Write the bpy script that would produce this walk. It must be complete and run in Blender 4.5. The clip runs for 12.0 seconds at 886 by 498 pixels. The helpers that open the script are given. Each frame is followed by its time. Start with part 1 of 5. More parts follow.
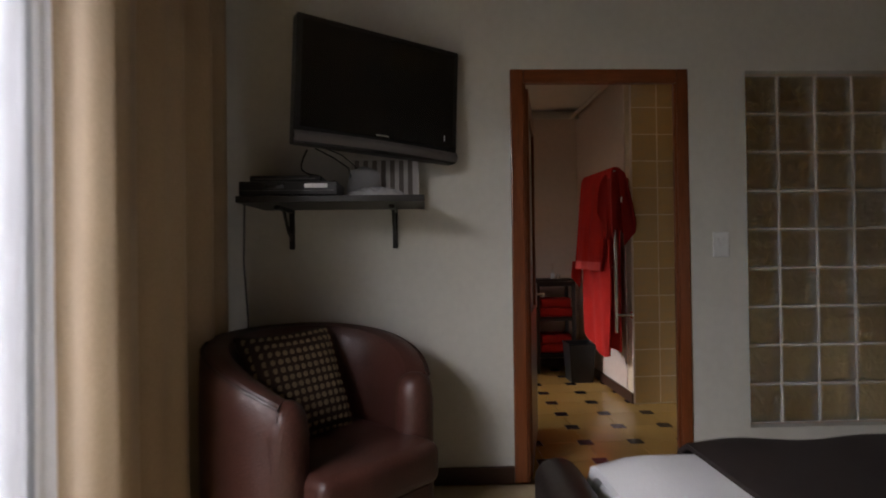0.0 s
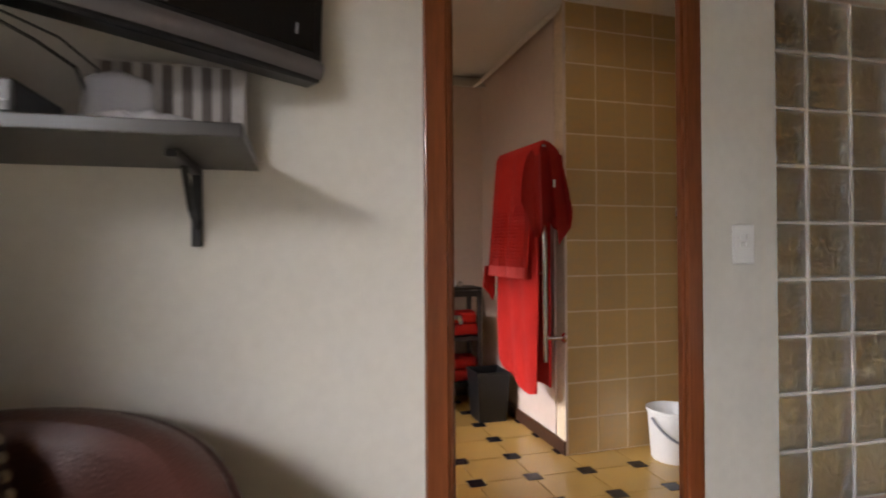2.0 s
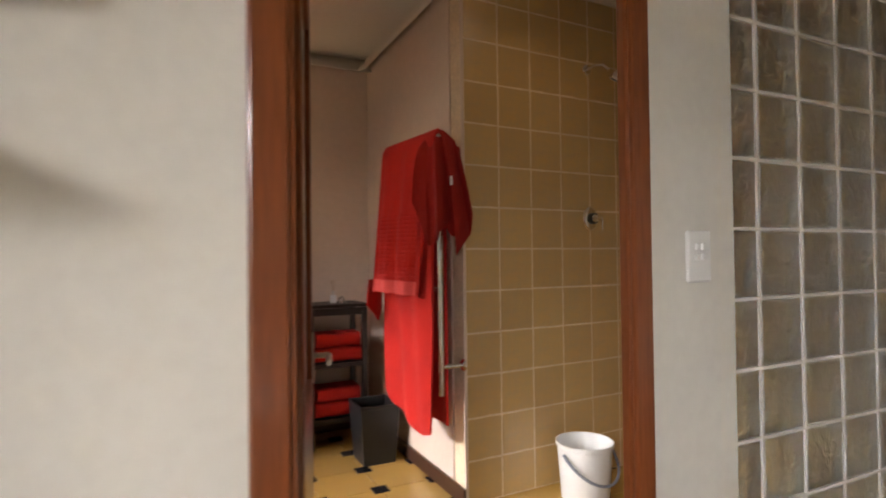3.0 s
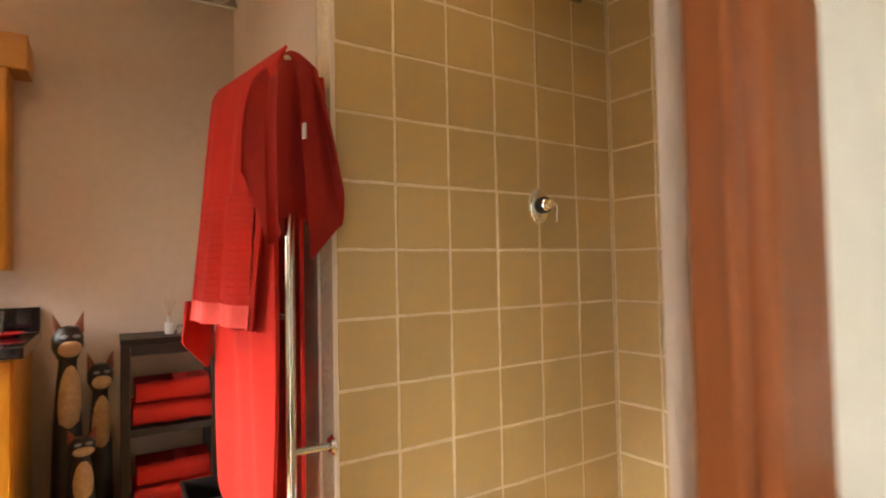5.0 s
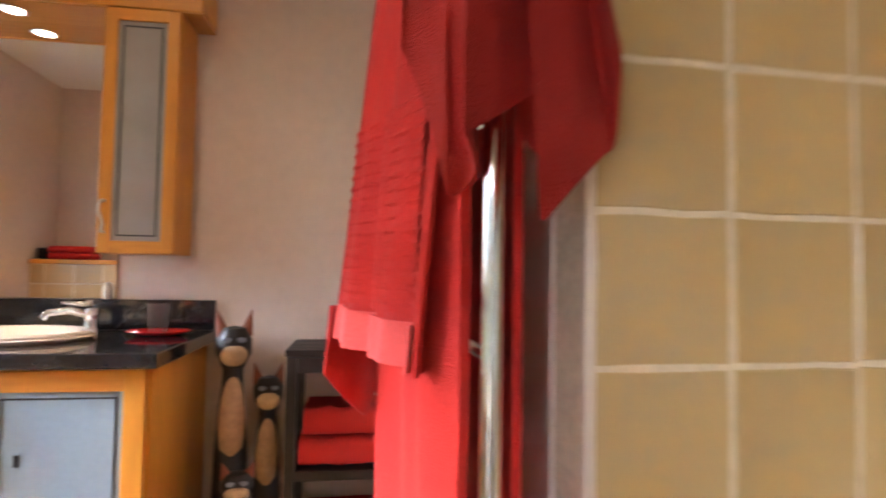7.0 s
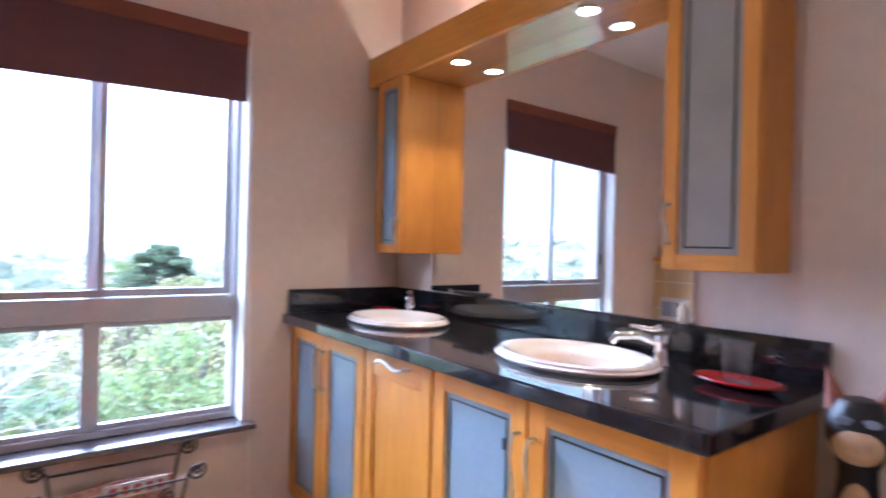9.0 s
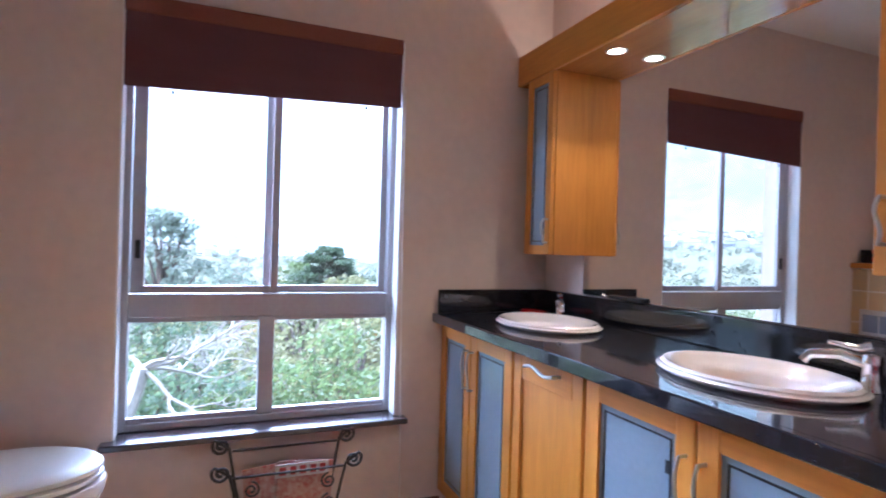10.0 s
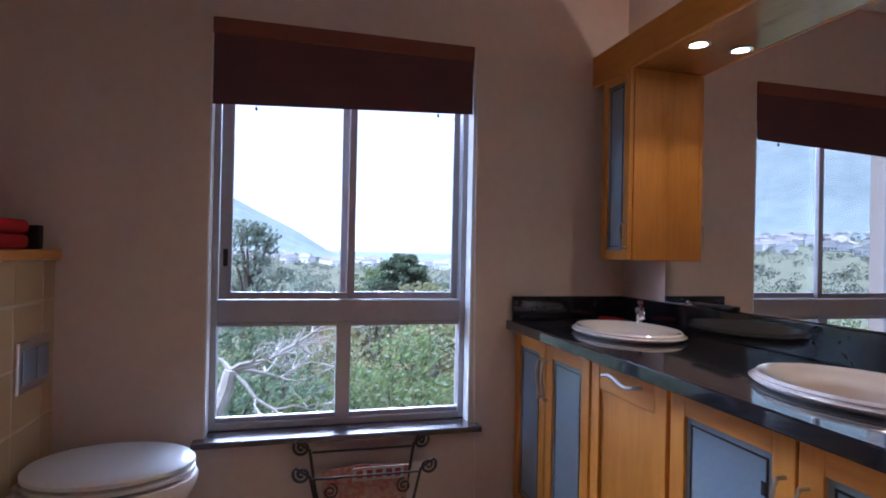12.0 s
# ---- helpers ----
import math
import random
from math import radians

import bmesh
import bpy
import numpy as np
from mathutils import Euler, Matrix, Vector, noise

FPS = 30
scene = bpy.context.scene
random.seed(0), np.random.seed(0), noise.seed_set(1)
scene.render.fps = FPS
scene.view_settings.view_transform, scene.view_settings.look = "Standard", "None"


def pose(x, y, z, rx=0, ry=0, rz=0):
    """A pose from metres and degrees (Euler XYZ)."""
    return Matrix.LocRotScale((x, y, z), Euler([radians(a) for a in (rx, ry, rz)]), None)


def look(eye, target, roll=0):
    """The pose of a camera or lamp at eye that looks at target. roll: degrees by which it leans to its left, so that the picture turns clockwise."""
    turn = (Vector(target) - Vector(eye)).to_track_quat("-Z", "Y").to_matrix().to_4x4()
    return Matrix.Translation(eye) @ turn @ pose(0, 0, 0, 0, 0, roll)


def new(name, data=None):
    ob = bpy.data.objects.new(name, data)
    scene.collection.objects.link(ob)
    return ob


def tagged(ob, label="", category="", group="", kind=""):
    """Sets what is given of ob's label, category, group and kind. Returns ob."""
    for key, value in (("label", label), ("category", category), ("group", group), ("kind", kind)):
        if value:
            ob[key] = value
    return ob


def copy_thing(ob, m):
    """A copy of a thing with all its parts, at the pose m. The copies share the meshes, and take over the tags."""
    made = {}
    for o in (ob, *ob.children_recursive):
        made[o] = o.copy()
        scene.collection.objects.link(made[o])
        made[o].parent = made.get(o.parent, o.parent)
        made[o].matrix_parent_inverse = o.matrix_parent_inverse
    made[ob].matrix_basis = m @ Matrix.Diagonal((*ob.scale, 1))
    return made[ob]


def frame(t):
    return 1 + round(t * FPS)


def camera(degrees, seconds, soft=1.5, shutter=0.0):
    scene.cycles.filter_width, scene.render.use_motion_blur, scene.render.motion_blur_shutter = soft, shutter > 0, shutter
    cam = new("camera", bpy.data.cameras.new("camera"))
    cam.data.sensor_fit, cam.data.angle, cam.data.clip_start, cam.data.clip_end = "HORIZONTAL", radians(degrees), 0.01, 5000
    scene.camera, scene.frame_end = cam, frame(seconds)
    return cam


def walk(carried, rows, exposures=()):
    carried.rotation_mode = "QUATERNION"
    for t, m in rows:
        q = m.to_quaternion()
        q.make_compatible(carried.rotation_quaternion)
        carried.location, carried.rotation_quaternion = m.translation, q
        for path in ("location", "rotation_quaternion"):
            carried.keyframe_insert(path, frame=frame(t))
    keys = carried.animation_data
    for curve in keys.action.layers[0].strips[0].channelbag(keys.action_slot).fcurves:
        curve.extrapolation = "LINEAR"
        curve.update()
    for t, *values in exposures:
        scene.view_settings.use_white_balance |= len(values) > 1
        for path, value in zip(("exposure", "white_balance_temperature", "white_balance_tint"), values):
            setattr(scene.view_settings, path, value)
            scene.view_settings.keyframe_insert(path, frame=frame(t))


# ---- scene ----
cam = camera(77.7, 12.0, 1.8, 0.6)
EXPOSURES = [(0, 0.1, 6700, 18), (0.7, 0.42, 6900, 20), (1.5, 1.05, 6900, 20), (2.5, 1.45, 6900, 19), (4.5, 2.4, 8700, 15), (5.5, 2.88, 6750, 12), (7.2, 3.07, 5850, 12), (8.8, 2.98, 4700, 15), (9.5, 2.75, 4550, 16), (10.5, 2.13, 4600, 18), (12.0, 1.34, 4700, 19)]
PATH = [
    (0, (0.041, -0.019, 1.133), (0.109, 1.979, 1.151), -0.7),
    (0.5, (0.049, 0.326, 1.142), (0.17, 2.323, 1.155), -0.5),
    (1, (0.085, 0.635, 1.14), (0.305, 2.623, 1.152), -0.6),
    (1.5, (0.115, 0.923, 1.14), (0.448, 2.895, 1.151), -0.5),
    (2, (0.143, 1.217, 1.145), (0.649, 3.152, 1.157), -0.4),
    (2.5, (0.23, 1.466, 1.159), (0.946, 3.332, 1.175), -0.7),
    (2.7, (0.283, 1.578, 1.17), (1.067, 3.413, 1.191), -0.7),
    (4.5, (0.888, 2.362, 1.17), (1.924, 4.07, 1.231), -0.8),
    (5, (1.052, 2.541, 1.151), (2.086, 4.256, 1.218), -1.1),
    (5.5, (1.14, 2.716, 1.158), (2.187, 4.42, 1.22), -1.1),
    (6, (1.229, 2.917, 1.164), (2.209, 4.66, 1.212), -1.0),
    (6.5, (1.285, 3.123, 1.151), (2.002, 4.989, 1.21), -0.7),
    (7, (1.309, 3.375, 1.123), (1.595, 5.352, 1.213), 0.9),
    (7.2, (1.286, 3.452, 1.134), (1.43, 5.445, 1.212), 0.9),
    (8.8, (1.256, 3.943, 1.212), (-0.22, 5.293, 1.214), 1.2),
    (9, (1.253, 3.945, 1.212), (-0.334, 5.162, 1.211), 1.4),
    (9.5, (1.226, 3.958, 1.208), (-0.534, 4.907, 1.205), 1.6),
    (10, (1.209, 3.966, 1.206), (-0.643, 4.721, 1.2), 1.7),
    (10.5, (1.204, 3.968, 1.205), (-0.69, 4.611, 1.204), 1.7),
    (11, (1.201, 3.97, 1.205), (-0.715, 4.545, 1.209), 1.6),
    (11.5, (1.2, 3.971, 1.204), (-0.728, 4.504, 1.212), 1.4),
    (12, (1.199, 3.971, 1.204), (-0.737, 4.474, 1.216), 1.2),
]
walk(cam, [(t, look(eye, target, roll)) for t, eye, target, roll in PATH], EXPOSURES)

# ---- world and large lights ----
world = bpy.data.worlds.new("world")
scene.world = world
world.use_nodes = True
wn = world.node_tree.nodes
sky = wn.new("ShaderNodeTexSky")
sky.sky_type = "NISHITA"
sky.sun_disc = False
sky.sun_elevation, sky.sun_rotation = radians(56), radians(165)
sky.air_density, sky.dust_density = 1.0, 0.6
sky.ozone_density = 0.4
wn["Background"].inputs["Strength"].default_value = 0.15
pale = wn.new("ShaderNodeHueSaturation")  # thin high cloud takes the blue out of the sky
pale.inputs["Saturation"].default_value = 0.35
world.node_tree.links.new(sky.outputs["Color"], pale.inputs["Color"])
world.node_tree.links.new(pale.outputs["Color"], wn["Background"].inputs["Color"])

sun = new("sun", bpy.data.lights.new("sun", "SUN"))
sun.data.energy, sun.data.angle, sun.data.color = 3.3, radians(20), (1.0, 0.96, 0.9)
sun.matrix_world = look((5.8, -21.6, 33), (0, 0, 0))


def window_light(x, y, z, wide, high, watts, tilt, turn=-90, colour=(0.9, 0.95, 1.0)):
    """Daylight that comes in through a window of the west wall."""
    ob = new("window_daylight", bpy.data.lights.new("window_daylight", "AREA"))
    ob.data.shape, ob.data.size, ob.data.size_y = "RECTANGLE", wide, high
    ob.data.energy, ob.data.color = watts, colour
    ob.matrix_world = pose(x, y, z, -tilt, 0, turn)
    return ob


window_light(-10.0, 3.7, 5.0, 5.6, 1.5, 780, -70, -87)
window_light(-2.7, -1.7, 3.0, 2.2, 1.3, 135, -60, -58)


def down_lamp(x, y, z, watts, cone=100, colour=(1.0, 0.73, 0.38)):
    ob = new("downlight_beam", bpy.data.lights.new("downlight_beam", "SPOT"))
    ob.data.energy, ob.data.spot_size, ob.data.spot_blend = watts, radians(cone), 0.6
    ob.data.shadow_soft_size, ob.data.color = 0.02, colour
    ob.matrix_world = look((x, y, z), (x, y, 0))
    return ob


def bulb(name, x, y, z, watts, colour=(1.0, 0.7, 0.4), size=0.03):
    ob = new(name, bpy.data.lights.new(name, "POINT"))
    ob.data.energy, ob.data.shadow_soft_size, ob.data.color = watts, size, colour
    ob.location = (x, y, z)
    return ob


# ---- materials ----
def mat(name, colour, rough=0.6, metal=0.0, vary=0.08, scale=3.0, fine=60.0, bump=0.05, coat=0.0, spread=0.0, colour2=None, stretch=(1, 1, 1), emit=0.0, trans=0.0, ior=1.5, sheen=0.0):
    m = bpy.data.materials.new(name)
    m.use_nodes = True
    n, l = m.node_tree.nodes, m.node_tree.links
    p = n["Principled BSDF"]
    p.inputs["Roughness"].default_value = rough
    p.inputs["Metallic"].default_value = metal
    p.inputs["Coat Weight"].default_value = coat
    p.inputs["Coat Roughness"].default_value = 0.12
    p.inputs["Transmission Weight"].default_value = trans
    p.inputs["IOR"].default_value = ior
    p.inputs["Sheen Weight"].default_value = sheen
    co = n.new("ShaderNodeTexCoord")
    mp = n.new("ShaderNodeMapping")
    mp.inputs["Scale"].default_value = stretch
    l.new(co.outputs["Object"], mp.inputs["Vector"])
    a = n.new("ShaderNodeTexNoise")
    a.inputs["Scale"].default_value, a.inputs["Detail"].default_value = scale, 5
    b = n.new("ShaderNodeTexNoise")
    b.inputs["Scale"].default_value, b.inputs["Detail"].default_value = fine, 3
    for q in (a, b):
        l.new(mp.outputs["Vector"], q.inputs["Vector"])
    c2 = colour2 or tuple(c * 0.6 for c in colour)
    mix = n.new("ShaderNodeMix")
    mix.data_type = "RGBA"
    mix.inputs["A"].default_value, mix.inputs["B"].default_value = (*colour, 1), (*c2, 1)
    add = n.new("ShaderNodeMath")
    add.operation = "ADD"
    l.new(a.outputs["Fac"], add.inputs[0])
    l.new(b.outputs["Fac"], add.inputs[1])
    rng = n.new("ShaderNodeMapRange")
    rng.inputs["From Min"].default_value, rng.inputs["From Max"].default_value = 0.75, 1.3
    rng.inputs["To Max"].default_value = min(1.0, vary * 4)
    l.new(add.outputs[0], rng.inputs["Value"])
    l.new(rng.outputs["Result"], mix.inputs["Factor"])
    last = mix.outputs["Result"]
    if spread:
        info, geo = n.new("ShaderNodeObjectInfo"), n.new("ShaderNodeNewGeometry")
        s2 = n.new("ShaderNodeMath")
        s2.operation = "ADD"
        l.new(info.outputs["Random"], s2.inputs[0])
        l.new(geo.outputs["Random Per Island"], s2.inputs[1])
        fr = n.new("ShaderNodeMath")
        fr.operation = "FRACT"
        l.new(s2.outputs[0], fr.inputs[0])
        hs = n.new("ShaderNodeHueSaturation")
        vr = n.new("ShaderNodeMapRange")
        vr.inputs["To Min"].default_value, vr.inputs["To Max"].default_value = 1 - spread, 1 + spread
        l.new(fr.outputs[0], vr.inputs["Value"])
        l.new(vr.outputs["Result"], hs.inputs["Value"])
        l.new(last, hs.inputs["Color"])
        last = hs.outputs["Color"]
    l.new(last, p.inputs["Base Color"])
    if emit:
        p.inputs["Emission Color"].default_value = (*colour, 1)
        p.inputs["Emission Strength"].default_value = emit
    if bump:
        bp = n.new("ShaderNodeBump")
        bp.inputs["Strength"].default_value, bp.inputs["Distance"].default_value = bump, 0.01
        l.new(b.outputs["Fac"], bp.inputs["Height"])
        l.new(bp.outputs["Normal"], p.inputs["Normal"])
    return m


BED_WALL = mat("bedroom_plaster", (0.66, 0.64, 0.58), 0.78, vary=0.04, scale=2.0, fine=30, bump=0.1)
BATH_WALL = mat("bathroom_plaster", (0.66, 0.54, 0.46), 0.7, vary=0.05, scale=2.6, fine=22, bump=0.12)
CEIL = mat("ceiling_paint", (0.78, 0.74, 0.68), 0.85, vary=0.03, bump=0.06)
GROUT = mat("grout", (0.74, 0.6, 0.42), 0.85, vary=0.15, scale=6, bump=0.2)
WALL_TILE = mat("glazed_wall_tile", (0.51, 0.315, 0.11), 0.3, vary=0.22, scale=7, fine=30, bump=0.06, coat=0.7, spread=0.07, colour2=(0.42, 0.3, 0.145))
WALL_TILE.node_tree.nodes["Principled BSDF"].inputs["Coat Roughness"].default_value = 0.3
FLOOR_TILE = mat("floor_tile", (0.50, 0.30, 0.08), 0.22, vary=0.16, scale=4, fine=50, bump=0.03, coat=0.2, spread=0.06, colour2=(0.42, 0.27, 0.1))
DOT_TILE = mat("black_inset_tile", (0.02, 0.02, 0.024), 0.25, vary=0.1, bump=0.02)
BED_FLOOR = mat("bedroom_floor", (0.5, 0.41, 0.26), 0.6, vary=0.1, scale=4, bump=0.1)
DOOR_WOOD = mat("red_brown_varnish", (0.23, 0.065, 0.02), 0.3, vary=0.18, scale=2.5, fine=16, bump=0.03, coat=0.4, colour2=(0.12, 0.03, 0.01), stretch=(6, 6, 0.5))
BASE_WOOD = mat("dark_skirting", (0.06, 0.025, 0.015), 0.4, vary=0.1, bump=0.03, stretch=(1, 1, 4))
BEECH = mat("honey_beech", (0.62, 0.255, 0.022), 0.42, vary=0.18, scale=2, fine=14, bump=0.02, coat=0.06, colour2=(0.46, 0.165, 0.014), stretch=(5, 5, 0.5))
BEECH_X = mat("honey_beech_cross", (0.62, 0.255, 0.022), 0.42, vary=0.18, scale=2, fine=14, bump=0.02, coat=0.06, colour2=(0.46, 0.165, 0.014), stretch=(0.5, 5, 5))
PELMET_WOOD = mat("glossy_pelmet_wood", (0.5, 0.22, 0.05), 0.12, vary=0.12, scale=2, fine=14, bump=0.01, coat=0.6, colour2=(0.36, 0.14, 0.03), stretch=(0.5, 5, 5))
FROST = mat("frosted_cabinet_glass", (0.25, 0.31, 0.37), 0.2, vary=0.05, scale=3, bump=0.05, coat=0.4)
FROST_DK = mat("smoked_cabinet_glass", (0.33, 0.3, 0.28), 0.14, vary=0.1, scale=2.5, fine=8, bump=0.01, coat=0.5)
GRANITE = mat("black_granite", (0.006, 0.006, 0.009), 0.05, vary=0.2, scale=40, fine=200, bump=0.0, coat=0.5, colour2=(0.03, 0.03, 0.035))
CERAMIC = mat("white_ceramic", (0.84, 0.76, 0.71), 0.1, vary=0.02, bump=0.0, coat=0.6)
CHROME = mat("chrome", (0.85, 0.85, 0.86), 0.07, 1.0, vary=0.03, bump=0.0)
STEEL = mat("satin_steel", (0.6, 0.58, 0.55), 0.3, 1.0, vary=0.05, bump=0.02)
ALU = mat("grey_aluminium", (0.4, 0.38, 0.39), 0.4, 0.2, vary=0.06, bump=0.02)
WHITE = mat("white_paint", (0.8, 0.79, 0.76), 0.5, vary=0.04, bump=0.03)
PLASTIC_W = mat("white_plastic", (0.78, 0.78, 0.76), 0.35, vary=0.03, bump=0.0)
BLIND = mat("blind_cloth", (0.13, 0.05, 0.055), 0.85, vary=0.12, scale=3, fine=180, bump=0.2, stretch=(1, 1, 4))
BLIND_TOP = mat("blind_header_cloth", (0.22, 0.07, 0.04), 0.8, vary=0.1, fine=150, bump=0.15)
RED = mat("red_terry", (0.60, 0.015, 0.007), 0.95, vary=0.16, scale=7, fine=320, bump=0.7, sheen=0.0, colour2=(0.34, 0.008, 0.008))
RED_BAND = mat("red_woven_band", (0.66, 0.06, 0.05), 0.8, vary=0.1, fine=200, bump=0.3)
RED_GLOSS = mat("red_glazed", (0.4, 0.01, 0.012), 0.2, vary=0.05, bump=0.0, coat=0.4)
LEATHER = mat("brown_leather", (0.085, 0.03, 0.022), 0.38, vary=0.2, scale=5, fine=130, bump=0.25, coat=0.1, colour2=(0.045, 0.016, 0.012))
LEATHER_DK = mat("dark_leather", (0.02, 0.014, 0.012), 0.4, vary=0.15, fine=130, bump=0.2)
PIPING = mat("leather_piping", (0.04, 0.014, 0.01), 0.4, vary=0.1, bump=0.1)
DARKWOOD = mat("espresso_wood", (0.02, 0.012, 0.01), 0.4, vary=0.15, fine=30, bump=0.05, stretch=(1, 1, 5))
SHELF_BLACK = mat("black_brown_laminate", (0.028, 0.024, 0.022), 0.38, vary=0.1, bump=0.04)
BLACK = mat("black_plastic", (0.012, 0.012, 0.013), 0.35, vary=0.1, bump=0.03)
SCREEN = mat("black_screen", (0.006, 0.006, 0.007), 0.16, vary=0.0, bump=0.0, coat=0.2)
TV_TRIM = mat("grey_tv_trim", (0.12, 0.11, 0.11), 0.3, vary=0.05, bump=0.0)
IRON = mat("wrought_iron", (0.07, 0.065, 0.065), 0.45, 0.6, vary=0.2, bump=0.2)
CURTAIN = mat("gold_curtain", (0.6, 0.46, 0.31), 0.75, vary=0.12, scale=2, fine=220, bump=0.15, sheen=0.2, colour2=(0.42, 0.3, 0.18), stretch=(1, 1, 0.3))
SHEET = mat("white_linen", (0.86, 0.86, 0.87), 0.85, vary=0.05, fine=200, bump=0.2)
THROW = mat("dark_brown_throw", (0.022, 0.012, 0.01), 0.9, vary=0.2, fine=200, bump=0.3)
GREY_PL = mat("grey_plastic", (0.2, 0.22, 0.26), 0.4, vary=0.05, bump=0.0)
LABEL = mat("white_label", (0.75, 0.76, 0.78), 0.5, vary=0.02, bump=0.0)
LAMP_GLOW = mat("lamp_glow", (1.0, 0.86, 0.6), 0.5, vary=0.0, bump=0.0, emit=9.0)
BOXPAPER = mat("striped_card", (0.5, 0.47, 0.44), 0.6, vary=0.1, bump=0.03)
BOXDARK = mat("brown_card", (0.14, 0.115, 0.1), 0.6, vary=0.1, bump=0.03)
FILM = mat("clear_plastic_film", (0.88, 0.88, 0.9), 0.18, vary=0.04, scale=9, bump=0.5, trans=0.4, ior=1.3)
PAINT_CREAM = mat("cream_paint", (0.52, 0.34, 0.18), 0.5, vary=0.2, scale=12, bump=0.1)
CAT_BLACK = mat("cat_black_paint", (0.014, 0.011, 0.01), 0.45, vary=0.2, scale=8, bump=0.1)
CAT_EAR = mat("cat_rust_paint", (0.25, 0.07, 0.03), 0.55, vary=0.2, bump=0.1)
MAG_RED = mat("magazine_red", (0.35, 0.06, 0.04), 0.35, vary=0.3, scale=25, fine=60, bump=0.0, colour2=(0.5, 0.38, 0.28))
MAG_WHITE = mat("magazine_white", (0.6, 0.57, 0.53), 0.4, vary=0.1, bump=0.0)


def glass_mat(name, colour, rough, bump, scale, ior=1.45):
    m = bpy.data.materials.new(name)
    m.use_nodes = True
    n, l = m.node_tree.nodes, m.node_tree.links
    p = n["Principled BSDF"]
    p.inputs["Base Color"].default_value = (*colour, 1)
    p.inputs["Roughness"].default_value, p.inputs["Transmission Weight"].default_value = rough, 1.0
    p.inputs["IOR"].default_value = ior
    if bump:
        co, w = n.new("ShaderNodeTexCoord"), n.new("ShaderNodeTexNoise")
        w.inputs["Scale"].default_value, w.inputs["Distortion"].default_value = scale, 1.5
        l.new(co.outputs["Object"], w.inputs["Vector"])
        bp = n.new("ShaderNodeBump")
        bp.inputs["Strength"].default_value, bp.inputs["Distance"].default_value = bump, 0.02
        l.new(w.outputs["Fac"], bp.inputs["Height"])
        l.new(bp.outputs["Normal"], p.inputs["Normal"])
    return m


def let_through(m, colour, share, clear=0.0):
    """Lets part of the light through a cloth."""
    n, l = m.node_tree.nodes, m.node_tree.links
    out, p = n["Material Output"], n["Principled BSDF"]
    t, mx = n.new("ShaderNodeBsdfTranslucent"), n.new("ShaderNodeMixShader")
    t.inputs["Color"].default_value = (*colour, 1)
    mx.inputs["Fac"].default_value = share
    l.new(p.outputs["BSDF"], mx.inputs[1])
    l.new(t.outputs["BSDF"], mx.inputs[2])
    last = mx
    if clear:
        c, m2 = n.new("ShaderNodeBsdfTransparent"), n.new("ShaderNodeMixShader")
        m2.inputs["Fac"].default_value = clear
        l.new(mx.outputs["Shader"], m2.inputs[1])
        l.new(c.outputs["BSDF"], m2.inputs[2])
        last = m2
    l.new(last.outputs["Shader"], out.inputs["Surface"])


SHEER = mat("white_net", (0.7, 0.7, 0.71), 0.9, vary=0.03, fine=300, bump=0.1)
let_through(SHEER, (0.6, 0.61, 0.64), 0.65)
let_through(CURTAIN, (0.72, 0.55, 0.34), 0.06)
PANE = glass_mat("window_pane", (1, 1, 1), 0.0, 0, 1)
BLOCK_GLASS = glass_mat("glass_block", (0.8, 0.9, 0.95), 0.32, 0.8, 14, 1.35)
TUMBLER = glass_mat("tumbler_glass", (0.95, 0.96, 0.97), 0.14, 0, 1, 1.45)
MIRROR = mat("mirror_silver", (0.9, 0.9, 0.9), 0.0, 1.0, vary=0.0, bump=0.0)


# ---- mesh helpers ----
def link(name, bm, material, parent=None, label="", smooth=False):
    bmesh.ops.recalc_face_normals(bm, faces=bm.faces)
    me = bpy.data.meshes.new(name)
    bm.to_mesh(me)
    bm.free()
    for q in (material if isinstance(material, (list, tuple)) else [material]):
        me.materials.append(q)
    if smooth:
        me.shade_smooth()
        me.set_sharp_from_angle(angle=radians(40))
    ob = new(name, me)
    if parent:
        ob.parent = parent
        ob.matrix_parent_inverse = parent.matrix_basis.inverted()
    if label:
        tagged(ob, label)
    return ob


def part(name, bm, material, parent, label="", smooth=False):
    return link(name, bm, material, parent, label, smooth)


def thing(name, x, y, z, label, category, group="", kind=""):
    """An Empty at the base of a thing."""
    return tagged(pose_of(new(name), x, y, z), label, category, group, kind)


def pose_of(ob, x, y, z):
    ob.matrix_basis = pose(x, y, z)
    return ob


def box(x0, x1, y0, y1, z0, z1, bevel=0.0, bm=None, seg=2):
    own = bm if bm is not None and not bevel else bmesh.new()
    r = bmesh.ops.create_cube(own, size=1)
    bmesh.ops.scale(own, vec=(x1 - x0, y1 - y0, z1 - z0), verts=r["verts"])
    bmesh.ops.translate(own, vec=((x0 + x1) / 2, (y0 + y1) / 2, (z0 + z1) / 2), verts=r["verts"])
    if bevel:
        bmesh.ops.bevel(own, geom=own.edges[:], offset=bevel, segments=seg, profile=0.5, affect="EDGES")
        if bm is not None:
            return merge(bm, own)
    return own


def merge(bm, other, m=None):
    if m is not None:
        bmesh.ops.transform(other, matrix=m, verts=other.verts)
    me = bpy.data.meshes.new("tmp")
    other.to_mesh(me)
    bm.from_mesh(me)
    bpy.data.meshes.remove(me)
    other.free()
    return bm


